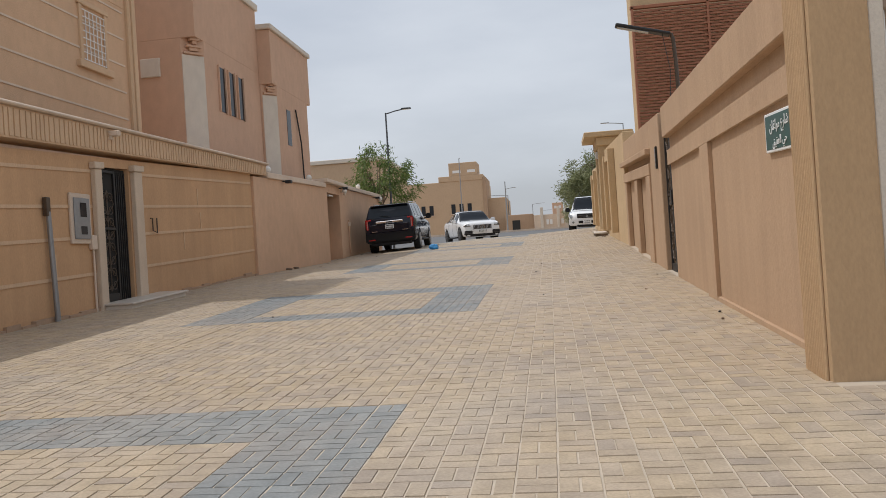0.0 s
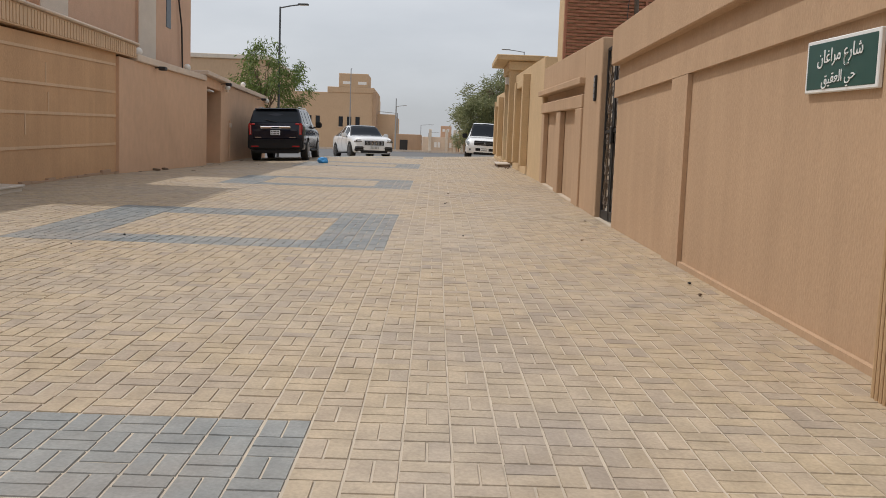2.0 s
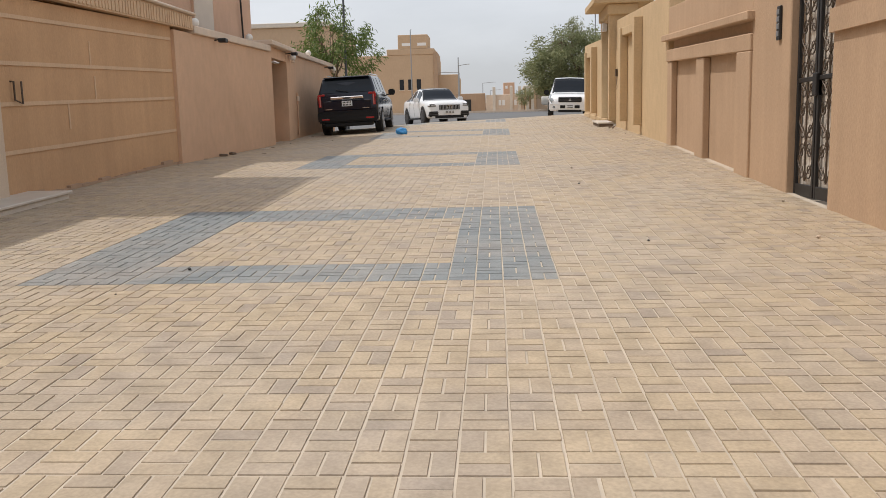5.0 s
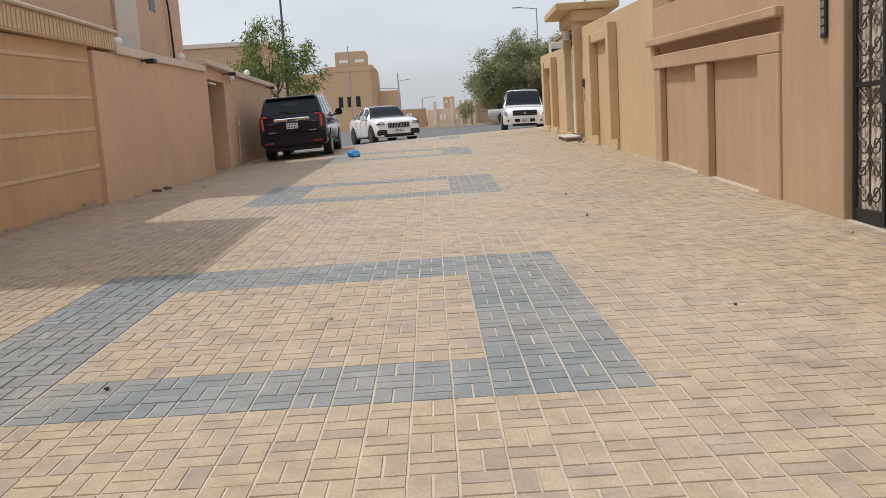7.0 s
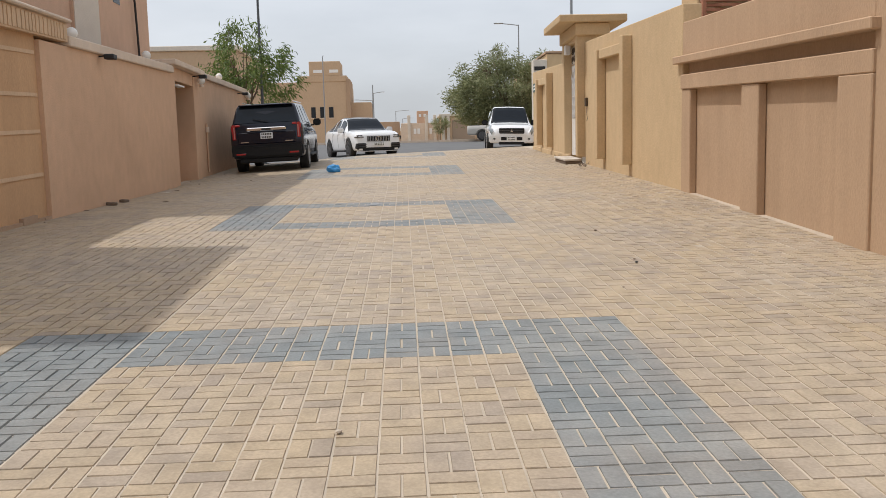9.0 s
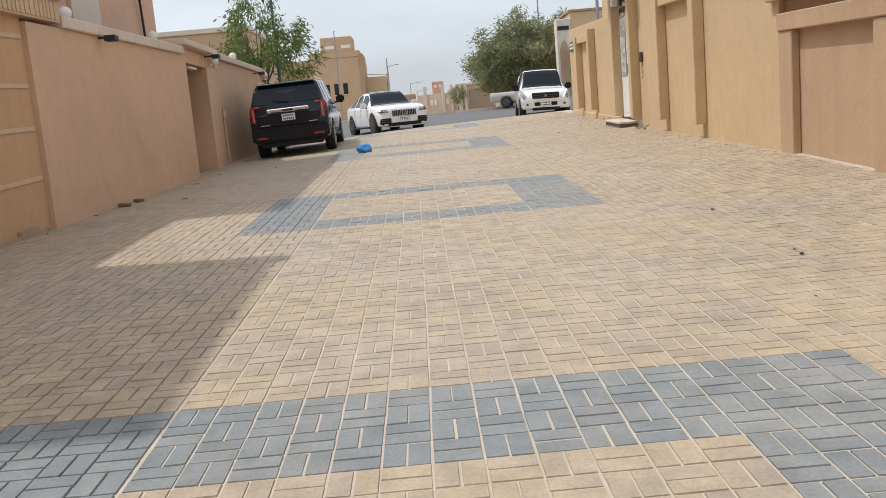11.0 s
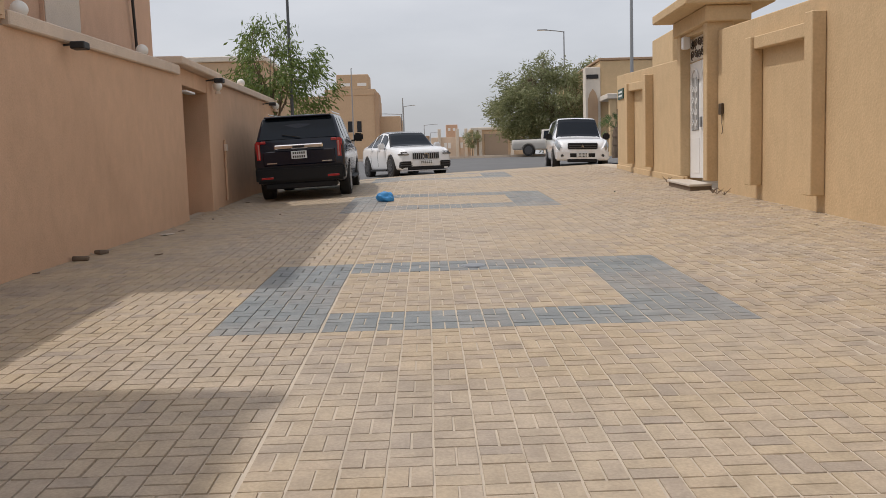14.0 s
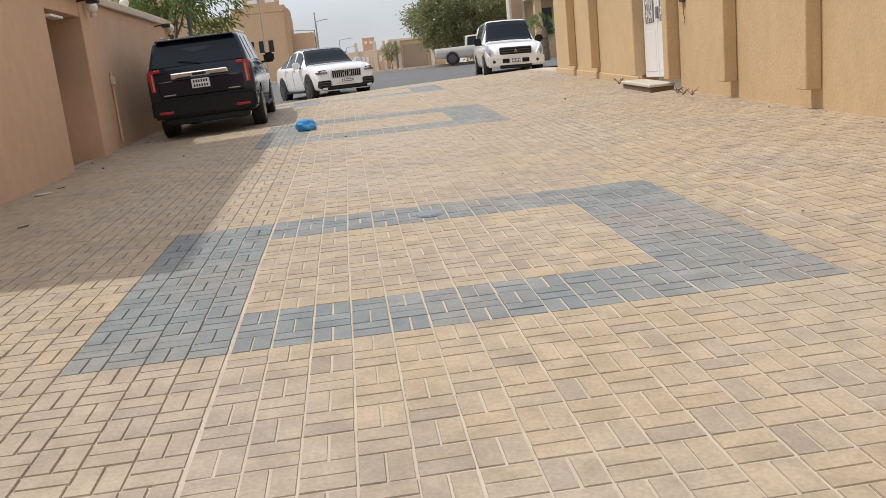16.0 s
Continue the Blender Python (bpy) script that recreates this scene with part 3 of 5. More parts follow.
part("housing", B(-0.04, 0.015, -0.07, 0.07, -0.1, 0.1, 0.008), M_BRONZE, bell)
part("cable", tube(bmesh.new(), [(0, 0, -0.1), (-0.01, -0.03, -0.25), (0, -0.06, -0.4), (0, 0, -0.45)], 0.006, None, 5), M_IRON, bell)
pl = empty("wall_light", pose(4.93, 24.2, DY + 3.0), "small pale box lamp under the canopy", "lamp")
part("body", B(-0.14, 0.0, -0.08, 0.08, -0.12, 0.12, 0.015), M_WHITE, pl)
plate = empty("house_number_plate", pose(4.985, 30.3, S * 30.3 + 2.2), "small dark plaque with pale writing on the wall", "sign")
part("plate", B(-0.015, 0.012, -0.3, 0.3, -0.14, 0.14, 0.005), M_GREEN, plate)
for z in (0.05, -0.05):
    part("writing", B(-0.02, -0.0155, -0.2, 0.2, z - 0.025, z + 0.025, 0), M_LETTER, plate)

# ---- left side: fluted-parapet wall ----
bm = bmesh.new()
for a, b, h0, h1 in ((-12, 7.93, -0.3, 2.72), (8.98, 15.46, -0.3, 2.72), (7.93, 8.98, 2.55, 2.72)):
    sbox(bm, -5.2, -4.9, a, b, h0, h1)
tagged(finish("wall_4", bm, M_LWALL), "orange-tan rendered wall with raised pale bands", "wall", kind="structure")
bm = bmesh.new()
for a, b in ((-12, 7.68), (9.36, 15.4)):
    for h, d in ((0.66, 0.0), (1.3, 0.0), (1.84, 0.0), (2.46, 0.0)):
        sbox(bm, -4.898, -4.885, a, b, h - 0.028, h + 0.028)
for y, h in ((6.4, 1.3), (12.0, 1.84), (12.1, 1.3), (11.2, 0.9), (6.5, 0.66)):
    sbox(bm, -4.898, -4.888, y, y + 0.035, h, h + 0.4)
tagged(finish("trim_wall_4", bm, M_PARAP), "pale raised mortar bands on the wall", "trim", kind="structure")
par = empty("parapet_4", pose(0, 0, 0), "projecting fluted cream parapet along the wall", "parapet", kind="structure")
bm = bmesh.new()
box(bm, -5.3, -4.78, -12, 16.42, 2.93, 3.50, 0.021, 0.038)
part("core", bm, M_PARAP, par)
bm = bmesh.new()
box(bm, -5.32, -4.70, -12, 16.46, 3.505, 3.565, 0.021)
part("coping", soften(bm, 0.02), M_CAP, par)
bm = bmesh.new()
y = -2.0
while y < 16.3:
    w = 0.09 + 0.02 * math.sin(y * 7)
    box(bm, -4.782, -4.762, y, y + w, 2.96, 3.47, 0.021, 0.038)
    y += w + 0.035
part("flutes", bm, M_PARAP, par)["kind"] = "stuff"
wall("door_pilaster", [(-4.9, -4.8, 7.68, 7.9, -0.2, 2.5), (-4.9, -4.8, 9.04, 9.34, -0.2, 2.5), (-4.9, -4.77, 7.64, 7.94, 2.502, 2.62), (-4.9, -4.77, 9.0, 9.38, 2.502, 2.62)],
     M_PILAS, "pale fluted pilasters beside the iron door")
idoor = empty("iron_door", pose(-4.95, 7.95, S * 8.4), "black iron door with scrolls, slightly recessed", "door")
part("panel", B(-0.04, -0.02, 0, 1.0, 0.05, 2.55, 0), M_DARK, idoor)
gate_leaf(idoor, 0.02, 0.6, 0.1, 2.5)
for i in range(5):
    part("bar", B(-0.01, 0.01, 0.66 + i * 0.07, 0.68 + i * 0.07, 0.1, 2.5, 0.003), M_IRON, idoor)
dstep = empty("door_step", pose(0, 0, 0), "low pale marble step at the iron door", "step")
bm = bmesh.new()
sbox(bm, -4.9, -4.3, 7.75, 9.9, -0.06, 0.07)
part("riser", soften(bm, 0.01), M_CREAM, dstep)
bm = bmesh.new()
sbox(bm, -4.9, -4.26, 7.72, 9.93, 0.072, 0.11)
part("tread", soften(bm, 0.008), M_MARBLE, dstep)
meter = empty("meter_box", pose(-4.9, 6.95, S * 7.2), "grey electricity meter box in a pale frame", "meter box")
part("frame", B(0.0, 0.05, 0.0, 0.6, 1.2, 2.06, 0.012), M_CAP, meter)
part("cover", B(0.051, 0.075, 0.07, 0.53, 1.28, 1.98, 0.008), M_STEEL, meter)
part("window", B(0.076, 0.082, 0.24, 0.42, 1.66, 1.9, 0.004), M_WGLASS, meter)
part("window", B(0.076, 0.08, 0.24, 0.42, 1.36, 1.5, 0.004), M_IRON, meter)
pipe = empty("cable_pipe", pose(-4.8, 6.3, S * 6.3), "grey leaning steel conduit pipe against the wall", "pipe")
part("tube", tube(bmesh.new(), [(0, 0.05, -0.05), (-0.03, 0.0, 1.75)], 0.045, 0.04, 10), M_STEEL, pipe, smooth=True)
part("bracket", B(-0.08, 0.0, -0.07, 0.03, 1.68, 1.98, 0.008), M_BRONZE, pipe)
part("conduit", tube(bmesh.new(), [(-0.06, 1.28, -0.1), (-0.06, 1.28, 1.2)], 0.02, None, 6), M_CAP, pipe)
part("conduit_box", B(-0.1, -0.02, 1.2, 1.36, 1.15, 1.4, 0.01), M_CAP, pipe)
hook = empty("wall_hook", pose(-4.9, 9.75, S * 9.75 + 1.45), "small rusty bracket on the wall", "bracket")
part("bar", tube(bmesh.new(), [(0, 0, 0.15), (0.05, 0, 0.15), (0.05, 0, -0.1), (0.05, 0.18, -0.14), (0.05, 0.18, 0.16)], 0.014, None, 5), M_BRONZE, hook)

# plain wall, recessed gate, end wall
bm = bmesh.new()
box(bm, -5.25, -4.83, 15.462, 22.5, -0.3, 3.0, 0.030, S)
box(bm, -5.25, -4.93, 25.05, 32.3, -0.3, 3.66, 0.008, S)
tagged(finish("wall_5", bm, M_LWALL2), "plain salmon rendered boundary wall", "wall", kind="structure")
bm = bmesh.new()
box(bm, -5.3, -4.76, 16.47, 22.49, 3.004, 3.17, 0.030)
box(bm, -5.3, -4.84, 25.15, 32.4, 3.664, 3.82, 0.008)
tagged(finish("coping", soften(bm, 0.015), M_CAP), "pale coping along the salmon wall", "trim", kind="structure")
lg = empty("gateway", pose(0, 0, 0), "salmon recessed gateway with a flat pale hood", "gateway", kind="structure")
for y0, y1, x1 in ((22.5, 22.88, -4.86), (24.62, 25.05, -4.86)):
    bm = bmesh.new()
    box(bm, -5.8, x1, y0, y1, -0.3, 3.86, 0, S)
    part("jamb", soften(bm, 0.012), M_LWALL2, lg)
part("lintel", B(-5.8, -4.88, 22.885, 24.615, 3.55, 3.86, 0.01), M_LWALL2, lg)
part("hood", B(-5.9, -4.68, 22.4, 25.2, 3.865, 4.0, 0.02), M_CAP, lg)
part("slat_light", B(-4.95, -4.8, 22.95, 23.5, 3.42, 3.46, 0.006), M_WHITE, lg)
ldoor = empty("metal_gate", pose(-5.45, 22.9, S * 23.7), "closed brown metal gate with vertical bars", "gate")
part("sheet", B(-0.02, 0.02, 0, 1.7, 0.0, 1.1, 0.006), M_LWALL2, ldoor)
part("backing", B(-0.03, -0.022, 0, 1.7, 1.1, 2.4, 0), M_DARK, ldoor)
for i in range(17):
    part("bar", B(-0.015, 0.015, 0.02 + i * 0.1, 0.05 + i * 0.1, 1.1, 2.4, 0.005), M_BRONZE, ldoor)
for z in (1.08, 1.75, 2.38):
    part("rail", B(-0.02, 0.022, 0, 1.7, z, z + 0.05, 0.005), M_BRONZE, ldoor)
vent_pipe = empty("wall_pipe", pose(-4.9, 26.0, S * 26), "thin salmon pipe with a valve on the wall", "pipe")
part("tube", tube(bmesh.new(), [(0, 0, -0.05), (0, 0, 1.3)], 0.025, None, 8), M_LWALL2, vent_pipe, smooth=True)
part("valve", B(-0.02, 0.06, -0.05, 0.05, 1.05, 1.2, 0.01), M_CAP, vent_pipe)


def globe(x, y, z):
    g = empty("globe_lamp", pose(x, y, z), "white glass globe lamp on the wall", "lamp", "globe lamps on the wall")
    part("base", lathe([(0.06, -0.02), (0.06, 0.02), (0.035, 0.05)], 12), M_CAP, g, smooth=True)
    part("globe", lathe([(0.02, 0.04)] + [(0.1 * math.sin(math.pi * k / 9), 0.14 - 0.1 * math.cos(math.pi * k / 9)) for k in range(1, 9)] + [(0.01, 0.24)], 16), M_GLOBE, g, smooth=True)
    return g


globe(-5.05, 17.3, 3.69)
globe(-5.05, 21.4, 3.815)
globe(-5.05, 28.6, 4.05)
globe(-4.8, 31.9, 3.72)
globe(-4.72, 24.9, 3.58)


def flood(x, y, z):
    g = empty("flood_light", pose(x, y, z), "small dark flood light on an arm", "lamp", "flood lights on the wall")
    part("arm", tube(bmesh.new(), [(-0.1, 0, 0), (0.12, 0, 0.02)], 0.015, None, 6), M_IRON, g)
    part("head", B(0.08, 0.26, -0.09, 0.09, -0.05, 0.04, 0.012), M_IRON, g)


flood(-4.8, 17.9, 3.5)
flood(-4.72, 24.4, 3.78)
flood(-4.82, 30.6, 3.82)
cam_box = empty("wall_camera", pose(-4.76, 8.15, 3.56), "small pale security camera on the parapet", "camera")
part("body", B(0, 0.2, -0.05, 0.05, -0.04, 0.06, 0.015), M_CAP, cam_box)
part("bracket", B(-0.01, 0.06, -0.04, 0.04, -0.1, -0.041, 0.008), M_CAP, cam_box)

# ---- houses on the left ----
def window_unit(parent, x, y0, y1, z0, z1, grille=True):
    w = part("window", B(x - 0.09, x - 0.05, y0, y1, z0, z1, 0.004), M_WGLASS, parent)
    for a, b, c, d in ((y0 - 0.1, y0, z0 - 0.05, z1 + 0.1), (y1, y1 + 0.1, z0 - 0.05, z1 + 0.1)):
        part("window_frame", B(x - 0.04, x + 0.05, a, b, c, d, 0.01), M_PARAP, w)
    part("window_frame", B(x - 0.04, x + 0.06, y0 - 0.16, y1 + 0.16, z1 + 0.1, z1 + 0.2, 0.01), M_PARAP, w)
    part("window_sill", B(x - 0.04, x + 0.1, y0 - 0.22, y1 + 0.22, z0 - 0.2, z0 - 0.05, 0.01), M_PARAP, w)
    if grille:
        for i in range(7):
            yy = y0 + (y1 - y0) * i / 6
            part("grille_bar", B(x + 0.02, x + 0.035, yy - 0.008, yy + 0.008, z0, z1, 0), M_WHITE, w)
        for i in range(8):
            zz = z0 + (z1 - z0) * i / 7
            part("grille_bar", B(x + 0.036, x + 0.05, y0, y1, zz - 0.008, zz + 0.008, 0), M_WHITE, w)


h1 = empty("house", pose(0, 0, 0), "orange-tan rendered house with grooved bands and a barred window", "house", "houses behind the wall")
part("wall", B(-15, -6.5, -6, 12.5, -0.3, 7.2, 0.01), M_HOUSE1, h1)
# upper block out of view, added and sized to cast the broad lane shadow
part("unseen_shadow_block", B(-15, -6.5, 8.6, 12.5, 7.201, 11.0, 0.01), M_HOUSE1, h1)
bm = bmesh.new()
for i in range(7):
    box(bm, -6.498, -6.485, -2, 12.1, 3.34 + i * 0.62, 3.38 + i * 0.62)
part("band", bm, M_CAP, h1)
part("pilaster", B(-6.7, -6.4, 12.22, 12.58, 0, 11.0, 0.03), M_PARAP, h1)
part("pilaster_fillet", B(-6.4, -6.36, 12.32, 12.46, 0, 11.0, 0.01), M_PARAP, h1)
window_unit(h1, -6.5, 10.36, 11.24, 5.62, 6.68)

h2 = empty("house", pose(0, 0, 0), "brown rendered villa with stepped plaster motifs and slit windows", "house", "houses behind the wall")
hx = -6.3


def prism(plan, z0, z1):
    """An upright block over a convex plan."""
    bm = bmesh.new()
    lo, hi = [bm.verts.new((x, y, z0)) for x, y in plan], [bm.verts.new((x, y, z1)) for x, y in plan]
    bm.faces.new(lo[::-1])
    bm.faces.new(hi)
    for k in range(len(plan)):
        q = (k + 1) % len(plan)
        bm.faces.new((lo[k], lo[q], hi[q], hi[k]))
    return bm


def cant(parent, a, b, z0, z1):
    """Pale strip on a cut-off corner between plan points a and b, with a stepped corbel over it."""
    a, b = Vector((*a, 0)), Vector((*b, 0))
    d = (b - a).normalized()
    n = Vector((d.y, -d.x, 0))
    m = Matrix(((n.x, d.x, 0, a.x), (n.y, d.y, 0, a.y), (0, 0, 1, 0), (0, 0, 0, 1)))
    w = (b - a).length
    p = part("white_panel", B(-0.02, 0.02, 0.02, w - 0.02, z0, z1, 0.006), M_CREAM, parent, "pale plaster strip")
    p.matrix_basis = m
    for i, (f, o, h) in enumerate(((0.82, 0.07, 0.07), (0.4, 0.1, 0.09), (0.62, 0.13, 0.07), (0.2, 0.16, 0.09), (0.42, 0.19, 0.07))):
        z = z1 + 0.02 + i * 0.09
        q = part("corbel", B(-0.05, o, w * (0.5 - f / 2), w * (0.5 + f / 2), z, z + h, 0.012), M_HOUSE, parent)
        q.matrix_basis = m


part("wall", prism([(-16, 15.65), (-6.74, 15.65), (hx, 16.2), (hx, 20.55), (-16, 20.55)], -0.3, 7.45), M_HOUSE, h2)
part("upper_wall", B(-16, hx, 15.65, 20.55, 7.451, 9.55, 0.01), M_HOUSE, h2)
part("cornice", B(-16, hx + 0.08, 15.57, 20.62, 9.554, 9.78, 0.02), M_CREAM, h2)
cant(h2, (-6.74, 15.65), (hx, 16.2), -0.2, 7.0)


part("air_conditioner", B(-7.93, -7.36, 15.6, 15.75, 6.43, 6.95, 0.015), M_CREAM, h2, "pale air conditioner panel")
for i in range(3):
    y0 = 17.1 + i * 0.72
    w = part("window", B(hx - 0.02, hx + 0.012, y0, y0 + 0.46, 5.63, 6.95, 0.004), M_WGLASS, h2)
    part("window_jamb", B(hx, hx + 0.06, y0 - 0.05, y0 - 0.005, 5.6, 6.98, 0.004), M_HOUSE, w)
    part("window_jamb", B(hx, hx + 0.06, y0 + 0.445, y0 + 0.49, 5.6, 6.98, 0.004), M_HOUSE, w)

h3 = empty("house", pose(0, 0, 0), "brown rendered villa with a pale cornice and a slit window", "house", "houses behind the wall")
hx = -5.85
part("wall", prism([(-14, 20.56), (-6.24, 20.56), (hx, 21.0), (hx, 24.4), (-6.1, 24.6), (-14, 24.6)], -0.3, 7.1), M_HOUSE, h3)
part("upper_wall", B(-14, hx, 20.56, 24.85, 7.101, 8.92, 0.01), M_HOUSE, h3)
part("cornice", B(-14, hx + 0.08, 20.48, 24.95, 8.924, 9.1, 0.02), M_CREAM, h3)
cant(h3, (-6.24, 20.56), (hx, 21.0), 0, 6.75)
part("window", B(hx - 0.02, hx + 0.012, 21.87, 22.3, 5.2, 6.45, 0.004), M_WGLASS, h3)
part("cable", tube(bmesh.new(), [(hx + 0.04, 22.83, 6.6), (hx + 0.1, 23.1, 5.4), (hx + 0.05, 23.4, 3.6)], 0.03, None, 6), M_IRON, h3)

# ---- vehicles ----
def ring(w, zb, zm, zt, wr, zr):
    """Half section of a car body from the belly round the side to the roof's middle."""
    return [(0, zb), (0.84 * w, zb), (0.96 * w, zb + 0.1), (w, zm), (0.985 * w, zt - 0.1), (0.945 * w, zt),
            (0.945 * w + (wr - 0.945 * w) * 0.55, zt + (zr - zt) * 0.5), (wr, zr - 0.05), (wr - 0.1, zr - 0.005), (0, zr + 0.015)]


class Body:
    def __init__(self, stations):
        self.st = stations

    def at(self, y, s):
        """Point of the right side at length y and section place s (0 belly to 9 roof)."""
        st = self.st
        k = 0
        while k < len(st) - 2 and y > st[k + 1][0]:
            k += 1
        a, b = st[k], st[k + 1]
        h = b[0] - a[0]
        f = (y - a[0]) / h
        p = []
        for c in range(1, 7):
            d = (b[c] - a[c]) / h
            d0 = (a[c] - st[k - 1][c]) / (a[0] - st[k - 1][0]) if k else d
            d1 = (st[k + 2][c] - b[c]) / (st[k + 2][0] - b[0]) if k < len(st) - 2 else d
            m0 = 0 if d0 * d <= 0 else 2 * d0 * d / (d0 + d)
            m1 = 0 if d1 * d <= 0 else 2 * d1 * d / (d1 + d)
            p.append(a[c] * (1 + 2 * f) * (1 - f) ** 2 + b[c] * f * f * (3 - 2 * f) + h * (m0 * f * (1 - f) ** 2 - m1 * f * f * (1 - f)))
        r = ring(*p)
        i = min(int(s), 8)
        g = s - i
        q = [r[max(i - 1, 0)], r[i], r[i + 1], r[min(i + 2, 9)]]
        out = []
        for c in (0, 1):
            v0 = 0.28 * (q[2][c] - q[0][c])
            v1 = 0.28 * (q[3][c] - q[1][c])
            out.append(q[1][c] * (1 + 2 * g) * (1 - g) ** 2 + q[2][c] * g * g * (3 - 2 * g) + v0 * g * (1 - g) ** 2 - v1 * g * g * (1 - g))
        return Vector((max(out[0], 0), y, out[1]))

    def shell(self, wheels, wr, width):
        bm = bmesh.new()
        rings = []
        ys = []
        for a, b in zip(self.st, self.st[1:]):
            n = max(2, round((b[0] - a[0]) / 0.14))
            ys += [a[0] + (b[0] - a[0]) * k / n for k in range(n)]
        ys.append(self.st[-1][0])
        for y in ys:
            half = [self.at(y, s / 3) for s in range(28)]
            row = [bm.verts.new(p) for p in half] + [bm.verts.new((-p.x, p.y, p.z)) for p in half[26:0:-1]]
            rings.append(row)
        n = len(rings[0])
        for a, b in zip(rings, rings[1:]):
            for k in range(n):
                bm.faces.new((a[k], a[(k + 1) % n], b[(k + 1) % n], b[k]))
        bm.faces.new(rings[0][::-1])
        bm.faces.new(rings[-1])
        bmesh.ops.recalc_face_normals(bm, faces=bm.faces[:])
        me = bpy.data.meshes.new("body")
        bm.to_mesh(me)
        bm.free()
        ob = bpy.data.objects.new("body", me)
        scene.collection.objects.link(ob)
        cut = bmesh.new()
        for y in wheels:
            for s in (-1, 1):
                c = lathe([(wr, -0.17), (wr, 0.22)], 28, "x")
                for v in c.verts:
                    v.co += Vector((s * (width - 0.1), y, wr * 0.87))
                m2 = bpy.data.meshes.new("c")
                bmesh.ops.recalc_face_normals(c, faces=c.faces[:])
                c.to_mesh(m2)
                c.free()
                cut.from_mesh(m2)
                bpy.data.meshes.remove(m2)
        m3 = bpy.data.meshes.new("cut")
        cut.to_mesh(m3)
        cut.free()
        cutter = bpy.data.objects.new("cut", m3)
        scene.collection.objects.link(cutter)
        mod = ob.modifiers.new("arches", "BOOLEAN")
        mod.operation, mod.object, mod.solver = "DIFFERENCE", cutter, "EXACT"
        done = bpy.data.meshes.new_from_object(ob.evaluated_get(bpy.context.evaluated_depsgraph_get()))
        bpy.data.objects.remove(ob)
        bpy.data.objects.remove(cutter)
        out = bmesh.new()
        out.from_mesh(done)
        bpy.data.meshes.remove(done)
        return out

    def patch(self, y0, y1, s0, s1, sides=(1,), ny=6, ns=4, out=0.008, taper=0.0):
        """A panel that lies on the body between two lengths and two section places."""
        bm = bmesh.new()
        for sd in sides:
            grid = []
            for i in range(ny + 1):
                row = []
                for j in range(ns + 1):
                    s = s0 + (s1 - s0) * j / ns
                    k = taper * (j / ns)
                    y = (y0 + k) + (y1 - taper * (j / ns) - (y0 + k)) * i / ny
                    p = self.at(y, s)
                    dy = self.at(min(y + 0.02, self.st[-1][0]), s) - self.at(max(y - 0.02, self.st[0][0]), s)
                    ds = self.at(y, min(s + 0.05, 9)) - self.at(y, max(s - 0.05, 0))
                    nrm = dy.cross(ds).normalized()
                    if nrm.dot(Vector((p.x, 0, p.z - 0.9))) < 0:
                        nrm = -nrm
                    q = p + nrm * out
                    row.append((q, p - nrm * 0.01))
                grid.append(row)
            top = [[bm.verts.new((sd * q.x, q.y, q.z)) for q, _ in r] for r in grid]
            bot = [[bm.verts.new((sd * q.x, q.y, q.z)) for _, q in r] for r in grid]
            for i in range(ny):
                for j in range(ns):
                    bm.faces.new((top[i][j], top[i + 1][j], top[i + 1][j + 1], top[i][j + 1]))
            edge = [(i, 0) for i in range(ny + 1)] + [(ny, j) for j in range(1, ns + 1)] + [(i, ns) for i in range(ny - 1, -1, -1)] + [(0, j) for j in range(ns - 1, 0, -1)]
            for (a, b), (c, d) in zip(edge, edge[1:] + edge[:1]):
                bm.faces.new((top[a][b], bot[a][b], bot[c][d], top[c][d]))
        return bm


def wheel(car, x, y, r, rim_mat, spokes=5):
    s = 1 if x > 0 else -1
    w = part("wheel", lathe([(r * 0.66, -0.12), (r * 0.93, -0.125), (r, -0.09), (r, 0.09), (r * 0.93, 0.125), (r * 0.66, 0.12)], 28, "x"), M_RUBBER, car, smooth=True)
    w.matrix_basis = pose(x, y, r)
    bm = lathe([(r * 0.655, s * 0.1), (r * 0.68, s * 0.132), (r * 0.61, s * 0.135), (r * 0.6, s * 0.122)], 28, "x")
    for k in range(spokes):
        a = 2 * math.pi * k / spokes
        m = Matrix.Rotation(a, 4, "X")
        for v in box(bm, min(s * 0.12, s * 0.14), max(s * 0.12, s * 0.14), -0.03, 0.03, 0.02, r * 0.62):
            v.co = m @ v.co
    part("rim", bm, rim_mat, w, smooth=False)
    return w


def mirror_pair(car, x, y, z, material):
    for s in (-1, 1):
        p = part("door_mirror", B(min(s * x, s * (x + 0.24)), max(s * x, s * (x + 0.24)), y - 0.08, y + 0.1, z - 0.1, z + 0.12, 0.04, seg=2), material, car, smooth=True)
        part("mirror_arm", B(min(s * (x - 0.1), s * (x + 0.03)), max(s * (x - 0.1), s * (x + 0.03)), y - 0.03, y + 0.05, z - 0.1, z - 0.05, 0.01), M_PLASTIC, p)


def number_plate(car, y, z, w, h, face):
    """Plate with rows of unreadable marks; face is the way it looks along y."""
    p = part("number_plate", B(-w / 2, w / 2, y - 0.012, y + 0.012, z - h / 2, z + h / 2, 0.004), M_LETTER, car)
    yy = y + face * 0.0145
    for row in (0.24, -0.24):
        for k in range(6):
            x = -w * 0.4 + k * w * 0.14
            part("mark", B(x, x + w * 0.085, yy - 0.002, yy + 0.002, z + row * h - h * 0.14, z + row * h + h * 0.14, 0), M_IRON, p)


